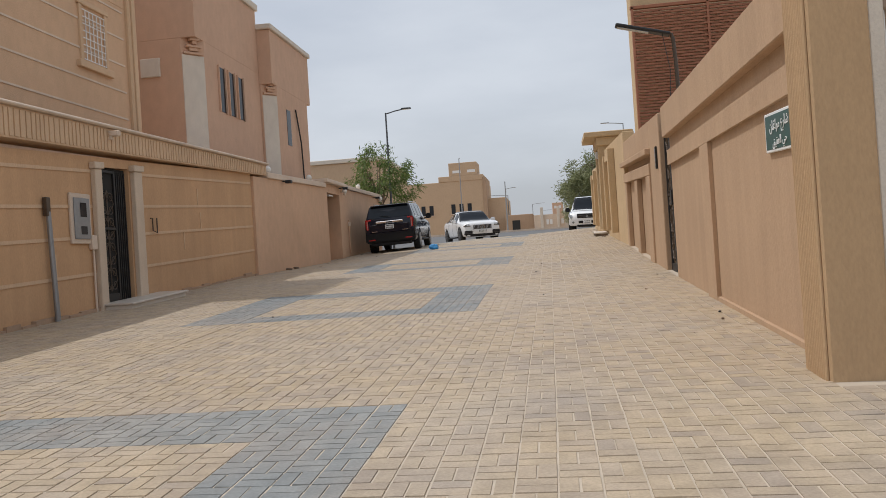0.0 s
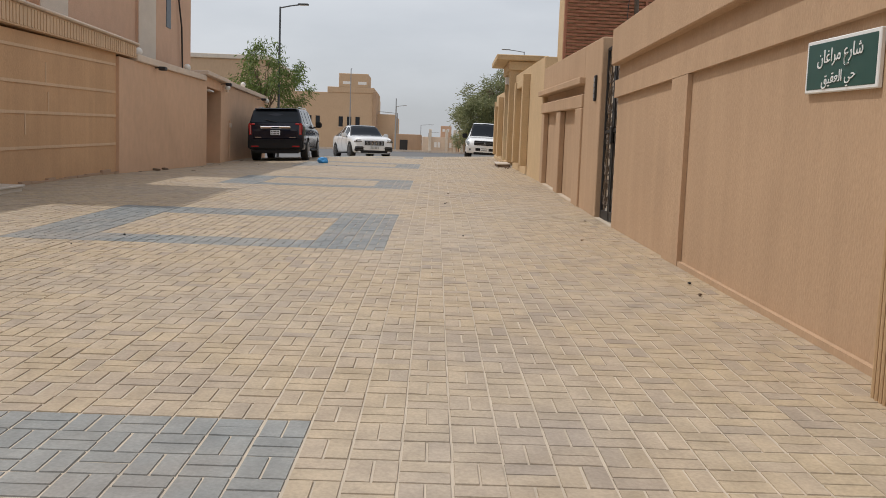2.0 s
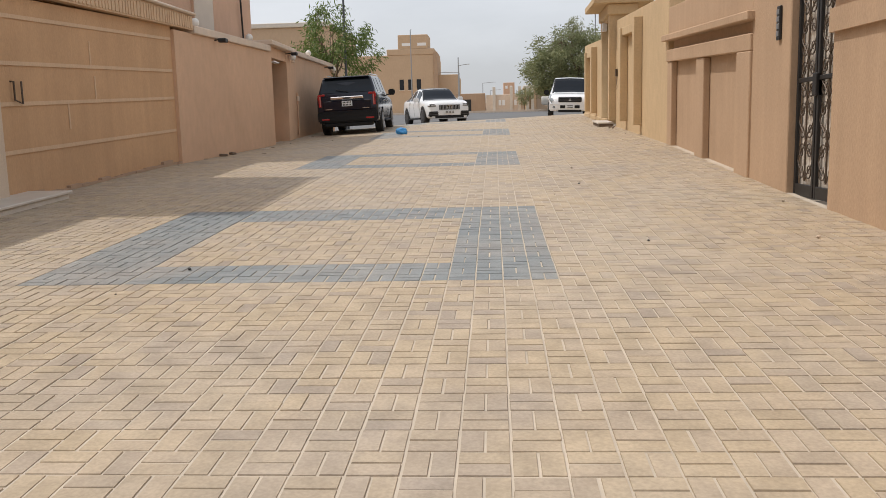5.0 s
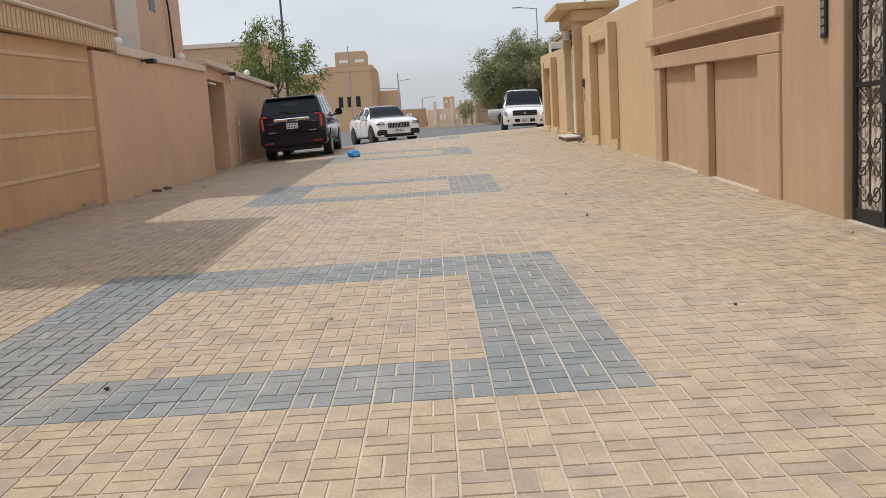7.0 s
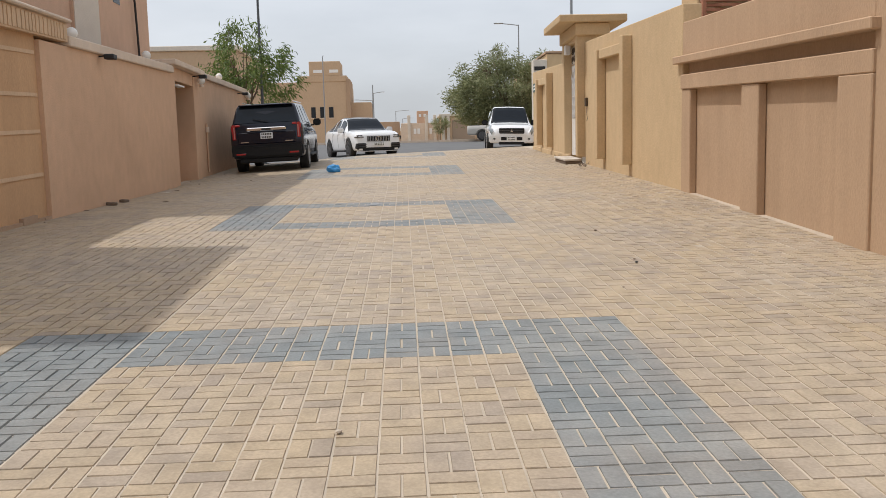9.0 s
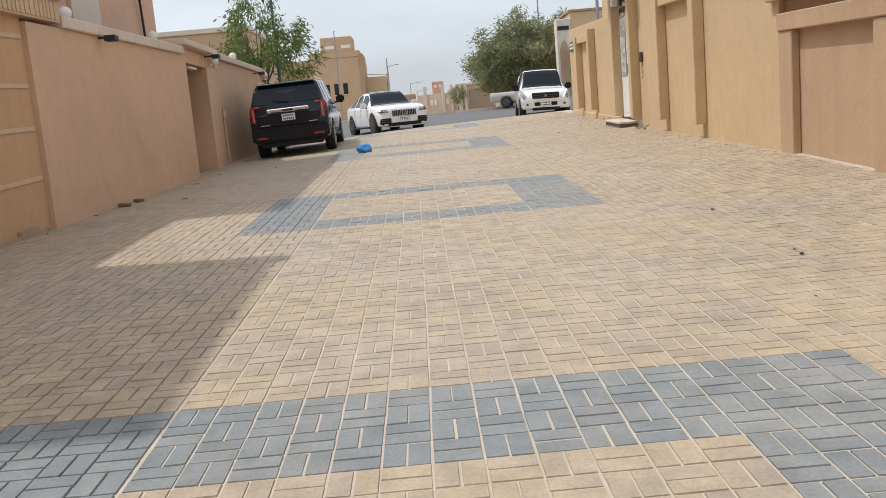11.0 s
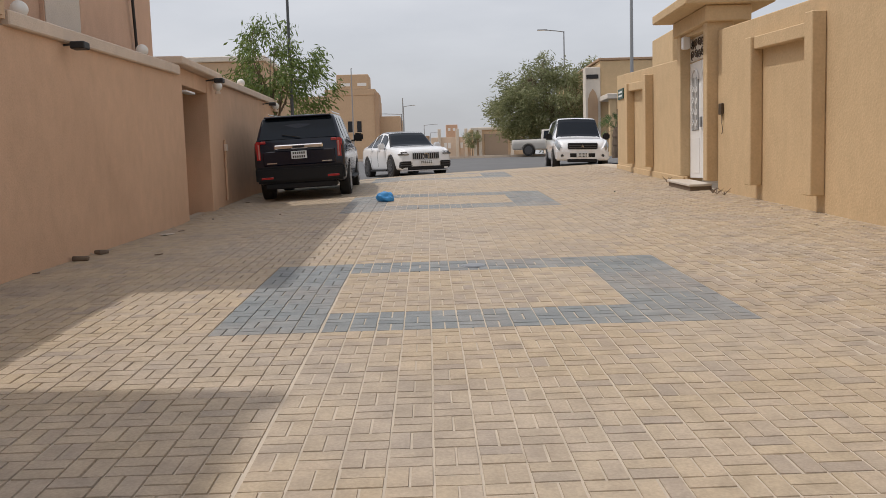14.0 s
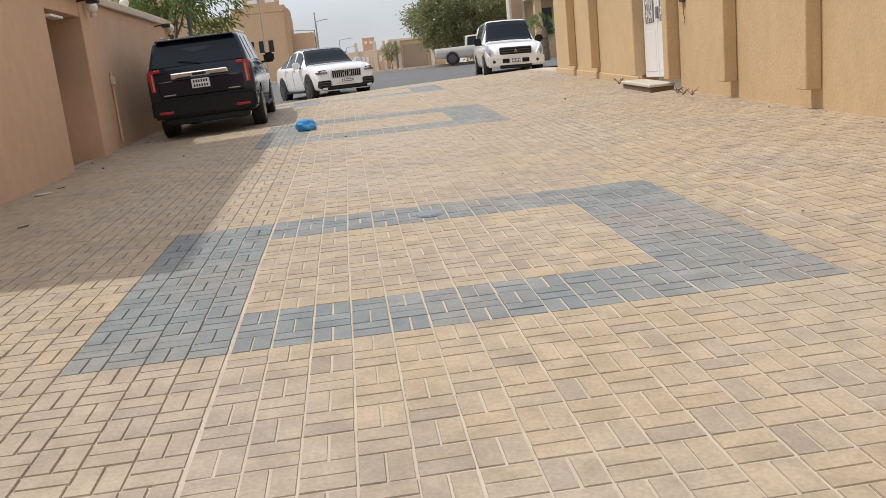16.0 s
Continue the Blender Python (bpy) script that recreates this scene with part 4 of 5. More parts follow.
# dark seven-seat SUV seen from behind
suv = empty("parked_suv", pose(-3.28, 28.6, gz(-3.3, 28.6) - 0.05, 2.4, -2.0, 1.5), "dark blue-black full-size SUV parked along the wall", "car")
b = Body([(-2.66, 0.96, 0.50, 0.80, 1.24, 0.88, 1.30), (-2.60, 1.0, 0.44, 0.82, 1.36, 0.88, 1.44), (-2.36, 1.01, 0.38, 0.85, 1.38, 0.82, 1.86), (-2.15, 1.02, 0.36, 0.86, 1.36, 0.80, 1.92),
          (0.0, 1.03, 0.34, 0.86, 1.30, 0.78, 1.94), (0.55, 1.03, 0.34, 0.86, 1.25, 0.77, 1.90), (1.35, 1.02, 0.34, 0.86, 1.2, 0.86, 1.26), (2.3, 1.0, 0.36, 0.84, 1.12, 0.86, 1.18), (2.6, 0.94, 0.42, 0.8, 1.0, 0.8, 1.06), (2.68, 0.86, 0.5, 0.75, 0.9, 0.7, 0.94)])
part("body", b.shell((-1.55, 1.65), 0.47, 1.03), M_CBLACK, suv, smooth=True)
rear = bmesh.new()
vs = [rear.verts.new(p) for p in ((-0.86, -2.635, 1.40), (0.86, -2.635, 1.40), (0.77, -2.405, 1.85), (-0.77, -2.405, 1.85))]
vb = [rear.verts.new(v.co + Vector((0, 0.04, -0.01))) for v in vs]
rear.faces.new(vs)
rear.faces.new(vb[::-1])
for k in range(4):
    rear.faces.new((vs[k], vb[k], vb[(k + 1) % 4], vs[(k + 1) % 4]))
rw = part("rear_window", rear, M_CGLASS, suv)
part("wiper", tube(bmesh.new(), [(0.05, -2.66, 1.42), (-0.35, -2.62, 1.49)], 0.012, None, 5), M_PLASTIC, rw)
part("spoiler", B(-0.74, 0.74, -2.5, -2.2, 1.865, 1.905, 0.015), M_CBLACK, suv)
part("rear_bumper", B(-0.99, 0.99, -2.73, -2.4, 0.44, 0.8, 0.05, seg=2), M_PLASTIC, suv, smooth=True)
part("bumper_skirt", B(-0.8, 0.8, -2.68, -2.3, 0.3, 0.438, 0.03), M_PLASTIC, suv)
part("chrome_bar", B(-0.54, 0.54, -2.70, -2.6, 1.17, 1.27, 0.02), M_CHROME, suv)
part("badge", B(-0.13, 0.13, -2.71, -2.701, 1.195, 1.245, 0.003), M_IRON, suv, "dark badge")
part("tailgate_panel", B(-0.8, 0.8, -2.68, -2.6, 0.82, 1.14, 0.02), M_CBLACK, suv)
for s in (-1, 1):
    x0, x1 = sorted((s * 0.82, s * 0.965))
    tl = part("tail_light", B(x0, x1, -2.675, -2.42, 0.93, 1.37, 0.03, seg=2), M_RED, suv, smooth=True)
    x0, x1 = sorted((s * 0.865, s * 0.895))
    part("light_guide", B(x0, x1, -2.682, -2.674, 0.98, 1.3, 0.004), M_RGUIDE, tl)
    x0, x1 = sorted((s * 0.72, s * 0.84))
    part("light_strip", B(x0, x1, -2.675, -2.6, 1.31, 1.37, 0.01), M_RED, suv)
    x0, x1 = sorted((s * 0.6, s * 0.86))
    part("reflector", B(x0, x1, -2.737, -2.728, 0.53, 0.575, 0.003), M_RED, suv)
    x0, x1 = sorted((s * 0.7, s * 0.73))
    part("roof_rail", B(x0, x1, -1.9, 0.4, 1.955, 1.985, 0.01), M_CHROME, suv)
    x0, x1 = sorted((s * 0.5, s * 0.72))
    part("script", B(x0, x1, -2.687, -2.68, 0.865, 0.885, 0), M_CHROME, suv)
number_plate(suv, -2.695, 1.04, 0.34, 0.17, -1)
for y0, y1 in ((-2.0, -1.2), (-1.1, -0.15), (-0.05, 0.75)):
    part("side_window", b.patch(y0, y1, 5.15, 6.75, (1,), 5, 3, taper=0.06), M_CGLASS, suv)
    part("side_window", b.patch(y0, y1, 5.15, 6.75, (-1,), 5, 3, taper=0.06), M_CGLASS, suv)
part("windscreen", b.patch(0.66, 1.3, 7.1, 9, (1, -1), 5, 5), M_CGLASS, suv)
for s in (1, -1):
    part("window_trim", b.patch(-2.05, 0.9, 4.98, 5.1, (s,), 8, 1, 0.012), M_CHROME, suv)
    part("running_board", B(min(s * 0.9, s * 1.08), max(s * 0.9, s * 1.08), -1.0, 1.1, 0.36, 0.42, 0.015), M_PLASTIC, suv)
    for y in (-0.85, 0.1):
        part("door_handle", B(min(s * 1.02, s * 1.055), max(s * 1.02, s * 1.055), y, y + 0.22, 1.06, 1.09, 0.008), M_CHROME, suv)
mirror_pair(suv, 1.02, 0.95, 1.35, M_PLASTIC)
for y in (-1.55, 1.65):
    for x in (-0.9, 0.9):
        wheel(suv, x, y, 0.41, M_RIMS)
part("exhaust", tube(bmesh.new(), [(0.55, -2.5, 0.33), (0.55, -2.0, 0.35)], 0.035, None, 8), M_STEEL, suv)
part("axle", tube(bmesh.new(), [(-0.8, -1.55, 0.4), (0.8, -1.55, 0.4)], 0.07, None, 8), M_PLASTIC, suv)

# white coupe SUV seen from the front
cpe = empty("parked_coupe", pose(-1.3, 38.6, gz(-1.3, 38.0) - 0.09, -0.3, 0.8, 180 + 20), "white sloping-roof sports SUV with a slatted grille", "car")
b = Body([(-2.45, 0.84, 0.5, 0.75, 1.08, 0.78, 1.14), (-2.36, 0.93, 0.4, 0.78, 1.14, 0.82, 1.2), (-1.9, 0.98, 0.34, 0.8, 1.16, 0.76, 1.32), (-1.0, 1.0, 0.3, 0.8, 1.14, 0.66, 1.63), (-0.2, 1.0, 0.28, 0.8, 1.12, 0.68, 1.71), (0.35, 1.0, 0.28, 0.8, 1.11, 0.68, 1.66),
          (1.15, 0.995, 0.28, 0.8, 1.07, 0.84, 1.14), (1.9, 0.985, 0.29, 0.76, 1.02, 0.84, 1.1), (2.25, 0.96, 0.29, 0.7, 0.97, 0.8, 1.04), (2.4, 0.93, 0.29, 0.64, 0.9, 0.74, 0.98), (2.48, 0.88, 0.31, 0.58, 0.82, 0.66, 0.88)])
part("body", b.shell((-1.5, 1.5), 0.465, 1.0), M_CWHITE, cpe, smooth=True)
part("windscreen", b.patch(0.42, 1.12, 7.05, 9, (1, -1), 5, 5), M_CGLASS, cpe)
part("roof_glass", b.patch(-1.1, 0.33, 7.3, 9, (1, -1), 6, 5), M_CGLASS, cpe)
for s in (1, -1):
    for y0, y1 in ((-1.7, -1.0), (-0.9, -0.1), (-0.02, 0.75)):
        part("side_window", b.patch(y0, y1, 5.15, 6.75, (s,), 5, 3, taper=0.08), M_CGLASS, cpe)
    part("sill", B(min(s * 0.9, s * 1.02), max(s * 0.9, s * 1.02), -1.0, 1.0, 0.27, 0.34, 0.015), M_PLASTIC, cpe)
    for y in (-0.93, -0.06, 0.98):
        part("door_seam", b.patch(y, y + 0.014, 2.2, 5.0, (s,), 1, 8, 0.004), M_PLASTIC, cpe)
    for y in (-0.85, 0.02):
        part("door_handle", b.patch(y, y + 0.2, 4.0, 4.25, (s,), 3, 1, 0.03), M_SILV, cpe)
    hl = part("head_light", B(min(s * 0.57, s * 0.95), max(s * 0.57, s * 0.95), 2.16, 2.505, 0.745, 0.92, 0.06, seg=2), M_LENSD, cpe, smooth=True)
    part("lamp_core", B(min(s * 0.66, s * 0.8), max(s * 0.66, s * 0.8), 2.49, 2.508, 0.8, 0.87, 0.008), M_LENS, hl)
    x0, x1 = sorted((s * 0.5, s * 0.93))
    part("air_intake", B(x0, x1, 2.2, 2.505, 0.34, 0.63, 0.06), M_PLASTIC, cpe)
    for z in (0.44, 0.52):
        part("intake_blade", B(x0, x1, 2.49, 2.508, z, z + 0.02, 0.004), M_RIM, cpe)
gr = part("grille", B(-0.54, 0.54, 2.36, 2.5, 0.6, 0.93, 0.06, seg=2), M_PLASTIC, cpe, smooth=True)
for k in range(15):
    x = -0.483 + k * 0.069
    part("grille_bar", B(x - 0.007, x + 0.007, 2.498, 2.515, 0.63, 0.905, 0.004), M_SILV, gr)
em = bmesh.new()
tube(em, [(0.1 * math.cos(k * math.pi / 10), 2.528, 0.755 + 0.1 * math.sin(k * math.pi / 10)) for k in range(21)], 0.012, None, 5)
part("emblem", em, M_CHROME, gr, "plain chrome ring emblem")
part("lower_grille", B(-0.68, 0.68, 2.3, 2.505, 0.285, 0.42, 0.03), M_PLASTIC, cpe)
part("splitter", B(-0.86, 0.86, 2.2, 2.51, 0.25, 0.285, 0.01), M_SILV, cpe)
number_plate(cpe, 2.53, 0.55, 0.5, 0.11, 1)
mirror_pair(cpe, 0.96, 0.75, 1.16, M_CWHITE)
for y in (-1.5, 1.5):
    for x in (-0.88, 0.88):
        wheel(cpe, x, y, 0.42, M_RIM, 10)

# white boxy 4x4 seen from the front
jeep = empty("parked_offroader", pose(4.98, 37.6, gz(4.8, 37) - 0.16, -1.2, -1.5, 180 - 4), "white boxy off-road car with a black grille", "car")
b = Body([(-2.4, 0.84, 0.5, 0.8, 1.08, 0.78, 1.2), (-2.34, 0.9, 0.42, 0.82, 1.14, 0.72, 1.75), (-2.0, 0.92, 0.36, 0.84, 1.14, 0.66, 1.84), (0.0, 0.935, 0.34, 0.84, 1.12, 0.66, 1.86), (0.3, 0.935, 0.34, 0.84, 1.12, 0.66, 1.83),
          (0.95, 0.93, 0.34, 0.84, 1.1, 0.78, 1.16), (1.95, 0.91, 0.36, 0.8, 1.02, 0.78, 1.08), (2.22, 0.88, 0.38, 0.75, 0.95, 0.74, 1.0), (2.36, 0.82, 0.42, 0.68, 0.82, 0.66, 0.86), (2.4, 0.74, 0.46, 0.62, 0.74, 0.6, 0.77)])
part("body", b.shell((-1.4, 1.4), 0.44, 0.93), M_CWHITE, jeep, smooth=True)
part("windscreen", b.patch(0.36, 0.92, 7.05, 9, (1, -1), 5, 5), M_CGLASS, jeep)
for s in (1, -1):
    for y0, y1 in ((-2.0, -1.15), (-1.05, -0.3), (-0.2, 0.55)):
        part("side_window", b.patch(y0, y1, 5.15, 6.8, (s,), 5, 3, taper=0.05), M_CGLASS, jeep)
    x0, x1 = sorted((s * 0.5, s * 0.87))
    part("head_light", b.patch(1.95, 2.38, 3.8, 5.7, (s,), 6, 4, 0.016), M_LENS, jeep)
    fl = lathe([(0.075, 2.3), (0.075, 2.405), (0.05, 2.41)], 14, "y")
    for v in fl.verts:
        v.co += Vector((s * 0.68, 0, 0.52))
    part("fog_light", fl, M_PLASTIC, jeep)
    x0, x1 = sorted((s * 0.2, s * 0.42))
    part("vent", B(x0, x1, 2.36, 2.425, 0.47, 0.6, 0.008), M_PLASTIC, jeep)
    part("fender_flare", b.patch(0.9, 1.9, 3.2, 3.9, (s,), 6, 2, 0.03), M_CWHITE, jeep)
part("front_bumper", B(-0.9, 0.9, 2.2, 2.41, 0.36, 0.7, 0.05, seg=2), M_CWHITE, jeep, smooth=True)
part("lower_intake", B(-0.5, 0.5, 2.3, 2.42, 0.3, 0.42, 0.02), M_PLASTIC, jeep)
gr = part("grille", B(-0.5, 0.5, 2.2, 2.43, 0.73, 0.95, 0.03), M_PLASTIC, jeep)
for z in (0.78, 0.85):
    part("grille_bar", B(-0.46, 0.46, 2.428, 2.442, z, z + 0.02, 0.004), M_RIM, gr)
em = bmesh.new()
for k in range(3):
    a = math.pi / 2 + k * 2 * math.pi / 3
    p = [(0.0, 0.0), (0.035 * math.cos(a + 0.52), 0.035 * math.sin(a + 0.52)), (0.065 * math.cos(a), 0.065 * math.sin(a)), (0.035 * math.cos(a - 0.52), 0.035 * math.sin(a - 0.52))]
    f = [em.verts.new((u, 2.45, 0.83 + w)) for u, w in p]
    g = [em.verts.new((u, 2.43, 0.83 + w)) for u, w in p]
    em.faces.new(f)
    em.faces.new(g[::-1])
    for i in range(4):
        em.faces.new((f[i], g[i], g[(i + 1) % 4], f[(i + 1) % 4]))
part("emblem", em, M_CHROME, gr, "plain chrome emblem")
number_plate(jeep, 2.432, 0.54, 0.34, 0.16, 1)
mirror_pair(jeep, 0.9, 0.7, 1.18, M_PLASTIC)
for y in (-1.4, 1.4):
    for x in (-0.82, 0.82):
        wheel(jeep, x, y, 0.39, M_RIMS)

# pale pickup side-on under the tree
pk = empty("pickup_truck", pose(7.7, 60.4, gz(7.7, 60.4) + 0.02, 0, 0, -100), "pale beige pickup parked under the tree", "car")
b = Body([(-2.6, 0.82, 0.5, 0.75, 1.0, 0.78, 1.03), (-2.5, 0.87, 0.42, 0.78, 1.02, 0.8, 1.05), (-0.75, 0.88, 0.4, 0.78, 1.02, 0.8, 1.06), (-0.7, 0.88, 0.4, 0.78, 1.04, 0.64, 1.66), (0.45, 0.88, 0.4, 0.78, 1.04, 0.64, 1.68),
          (1.1, 0.88, 0.4, 0.78, 1.02, 0.76, 1.08), (2.2, 0.86, 0.42, 0.75, 0.95, 0.74, 1.0), (2.5, 0.78, 0.5, 0.7, 0.85, 0.66, 0.88)])
part("body", b.shell((-1.55, 1.6), 0.43, 0.88), M_CSILV, pk, smooth=True)
part("bed_liner", B(-0.68, 0.68, -2.4, -0.8, 1.055, 1.085, 0.01), M_PLASTIC, pk)
for s in (1, -1):
    for y0, y1 in ((-0.6, 0.05), (0.12, 0.75)):
        part("side_window", b.patch(y0, y1, 5.15, 6.75, (s,), 4, 3, taper=0.05), M_CGLASS, pk)
part("windscreen", b.patch(0.52, 1.05, 7.1, 9, (1, -1), 4, 4), M_CGLASS, pk)
for y in (-1.55, 1.6):
    for x in (-0.78, 0.78):
        wheel(pk, x, y, 0.37, M_RIM)


# ---- trees ----
def leaves(name, centres, normals, length, width, material, parent, seed):
    """Folded leaves, each of two small quads."""
    rng = np.random.default_rng(seed)
    n = len(centres)
    c = np.array(centres)
    d = rng.normal(size=(n, 3)) * 0.6 + np.array(normals)
    d /= np.linalg.norm(d, axis=1)[:, None] + 1e-9
    side = np.cross(d, rng.normal(size=(n, 3)))
    side /= np.linalg.norm(side, axis=1)[:, None] + 1e-9
    up = np.cross(side, d)
    ln = length * rng.uniform(0.6, 1.3, (n, 1))
    wd = width * rng.uniform(0.7, 1.2, (n, 1))
    a, e = c, c + d * ln
    mid = c + d * ln * 0.5
    l, r = mid + side * wd * 0.5 + up * wd * 0.2, mid - side * wd * 0.5 + up * wd * 0.2
    verts = np.stack([a, l, e, r], 1).reshape(-1, 3)
    faces = np.arange(n * 4).reshape(n, 4)
    tri = np.concatenate([faces[:, [0, 1, 2]], faces[:, [0, 2, 3]]])
    ob = raw(name, verts.tolist(), tri.tolist(), material, parent)
    ob["kind"] = "stuff"
    return ob


def tree(base, centre, radii, fork, trunk_r, clumps, per, clump_r, leaf_l, leaf_w, material, seed, label, droop=0.3, core=0.5):
    """Trunk, limbs and twigs that end in loose clumps of leaves filling an uneven dome."""
    rng = random.Random(seed)
    t = empty("tree", pose(*base), label, "tree")
    c = Vector(centre)
    f = Vector((c.x * 0.3, c.y * 0.3, fork))
    part("trunk", tube(bmesh.new(), [(0, 0, -0.2), (f.x * 0.4 + 0.04, 0.03, fork * 0.5), tuple(f)], trunk_r, trunk_r * 0.75, 9), M_BARK, t, smooth=True)
    limbs = []
    for k in range(9):
        a = 2 * math.pi * k / 9 + rng.uniform(-0.3, 0.3)
        e = c + Vector((radii[0] * math.cos(a) * rng.uniform(0.3, 0.75), radii[1] * math.sin(a) * rng.uniform(0.3, 0.75), radii[2] * rng.uniform(-0.1, 0.75)))
        pts = [f.lerp(e, q / 5) + Vector((rng.gauss(0, 0.05), rng.gauss(0, 0.05), 0.12 * radii[2] * math.sin(math.pi * q / 5))) for q in range(6)]
        limbs.append((pts, bmesh.new()))
        tube(limbs[-1][1], pts, trunk_r * 0.5, trunk_r * 0.12, 6)
    cen, nor = [], []
    for k in range(clumps):
        while True:
            u = Vector((rng.uniform(-1, 1), rng.uniform(-1, 1), rng.uniform(-1, 1)))
            if core < u.length < 1:
                break
        bump = 1 + 0.28 * noise.noise(u.normalized() * 2.3 + Vector((seed, 0, 0)))
        p = c + Vector((u.x * radii[0], u.y * radii[1], u.z * radii[2])) * bump
        pts, bm = min(limbs, key=lambda l: min((q - p).length for q in l[0][2:]))
        o = min(pts[2:], key=lambda q: (q - p).length)
        tube(bm, [o, o.lerp(p, 0.5) + Vector((0, 0, 0.06 * radii[2])), p], trunk_r * 0.1, trunk_r * 0.03, 4)
        out = (p - c).normalized()
        for q in range(per):
            g = abs(rng.gauss(0, 1))
            d = Vector((rng.gauss(0, 1), rng.gauss(0, 1), rng.gauss(0, 0.8))) * clump_r * 0.6
            cen.append(tuple(p + d + Vector((out.x * 0.3, out.y * 0.3, -droop * g)) * clump_r))
            nor.append((out.x * 0.8, out.y * 0.8, 0.3 - droop * 1.2))
    for _, bm in limbs:
        part("limb", bm, M_BARK, t)
    leaves("foliage", cen, nor, leaf_l, leaf_w, material, t, seed)
    return t


tree((-5.3, 33.4, gz(-5.3, 33.4)), (0.3, 0, 3.55), (1.7, 1.4, 1.6), 1.7, 0.09, 64, 84, 0.25, 0.2, 0.052, M_LEAF, 4, "young tree with drooping bright green leaves behind the wall", droop=0.9, core=0.25)
tree((8.5, 65, gz(8.5, 65)), (0.4, 0, 3.5), (4.6, 3.6, 2.9), 1.3, 0.26, 330, 110, 0.5, 0.3, 0.08, M_LEAF2, 9, "broad dusty grey-green tree by the street", droop=0.4, core=0.45)
tree((6.4, 133, gz(6.4, 133)), (0, 0, 2.6), (1.4, 1.3, 1.2), 1.2, 0.08, 45, 60, 0.3, 0.24, 0.06, M_LEAF2, 15, "small scrubby tree beside the street", droop=0.2)

palm = empty("palm", pose(8.9, 48, gz(8.9, 48)), "small fan palm with a shaggy trunk", "palm")
part("trunk", lathe([(0.2, -0.1), (0.22, 0.3), (0.17, 0.6), (0.2, 0.62), (0.16, 1.0), (0.19, 1.02), (0.13, 1.35), (0.08, 1.5)], 12), M_BARK, palm)
rng = random.Random(8)
for k in range(22):
    bm = bmesh.new()
    a, el = rng.uniform(0, 6.28), rng.uniform(-0.5, 1.2)
    ax = Vector((math.cos(a) * math.cos(el), math.sin(a) * math.cos(el), math.sin(el)))
    o = Vector((0, 0, 1.4))
    tip = o + ax * 0.5
    tube(bm, [o, tip], 0.012, 0.008, 4)
    sd = ax.orthogonal().normalized()
    for j in range(9):
        d = (Matrix.Rotation((j - 4) * 0.24, 3, ax.cross(sd)) @ ax)
        q = tip + d * 0.55 + Vector((0, 0, -0.12))
        w = sd * 0.022
        v = [bm.verts.new(tip), bm.verts.new(tip + d * 0.3 + w), bm.verts.new(q), bm.verts.new(tip + d * 0.3 - w)]
        bm.faces.new(v)
    part("frond", bm, M_PALM, palm)


# ---- lamps and poles ----
def street_lamp(x, y, h, arm, ang, name_label="dark street lamp with a flat head on a bent arm", z=None, r=0.06, material=None):
    l = empty("street_lamp", pose(x, y, gz(x, y) if z is None else z, 0, 0, ang), name_label, "street lamp", "street lamps")
    material = material or M_POLE
    part("pole", tube(bmesh.new(), [(0, 0, -0.2), (0, 0, h * 0.5), (0, 0, h)], r, r * 0.65, 10), material, l, smooth=True)
    part("base_plate", B(-0.16, 0.16, -0.16, 0.16, -0.05, 0.03, 0.01), material, l)
    part("arm", tube(bmesh.new(), [(0, 0, h - 0.05), (arm * 0.35, 0, h + 0.05), (arm * 0.75, 0, h + 0.13)], r * 0.5, None, 8), material, l)
    hd = part("lamp_head", B(arm * 0.62, arm, -0.1, 0.1, h + 0.1, h + 0.17, 0.025), material, l)
    part("lens", B(arm * 0.68, arm - 0.05, -0.08, 0.08, h + 0.088, h + 0.099, 0), M_LENS, hd)
    return l


street_lamp(-4.5, 33, 6.58, 1.25, 0)
street_lamp(10.1, 70, 9.2, 2.0, 180, "grey street lamp with a single arm", r=0.07, material=M_STEEL)
street_lamp(-10.4, 120, 12.2, 0.8, 90, "tall grey street lamp in front of the far building", r=0.1, material=M_STEEL)
street_lamp(-3.5, 120, 7.0, 1.6, 0, "far grey street lamp", r=0.09, material=M_STEEL)
street_lamp(-4.7, 150, 7.5, 4.0, 180, "far grey street lamp", r=0.1, material=M_STEEL)
street_lamp(-1.0, 190, 7.0, 3.0, 0, "far grey street lamp", r=0.1, material=M_STEEL)
street_lamp(0.5, 230, 7.0, 3.0, 0, "far grey street lamp", r=0.1, material=M_STEEL)
pole = empty("utility_pole", pose(10.66, 51.8, gz(10.66, 51.8)), "plain grey steel pole", "pole")
part("shaft", tube(bmesh.new(), [(0, 0, -0.2), (0, 0, 11.5)], 0.11, 0.07, 10), M_STEEL, pole, smooth=True)
mast = empty("utility_pole", pose(-3.6, 121, gz(-3.6, 121)), "slim far pole without a lamp", "pole")
part("shaft", tube(bmesh.new(), [(0, 0, -0.2), (0, 0, 8.2)], 0.12, 0.07, 8), M_STEEL, mast, smooth=True)

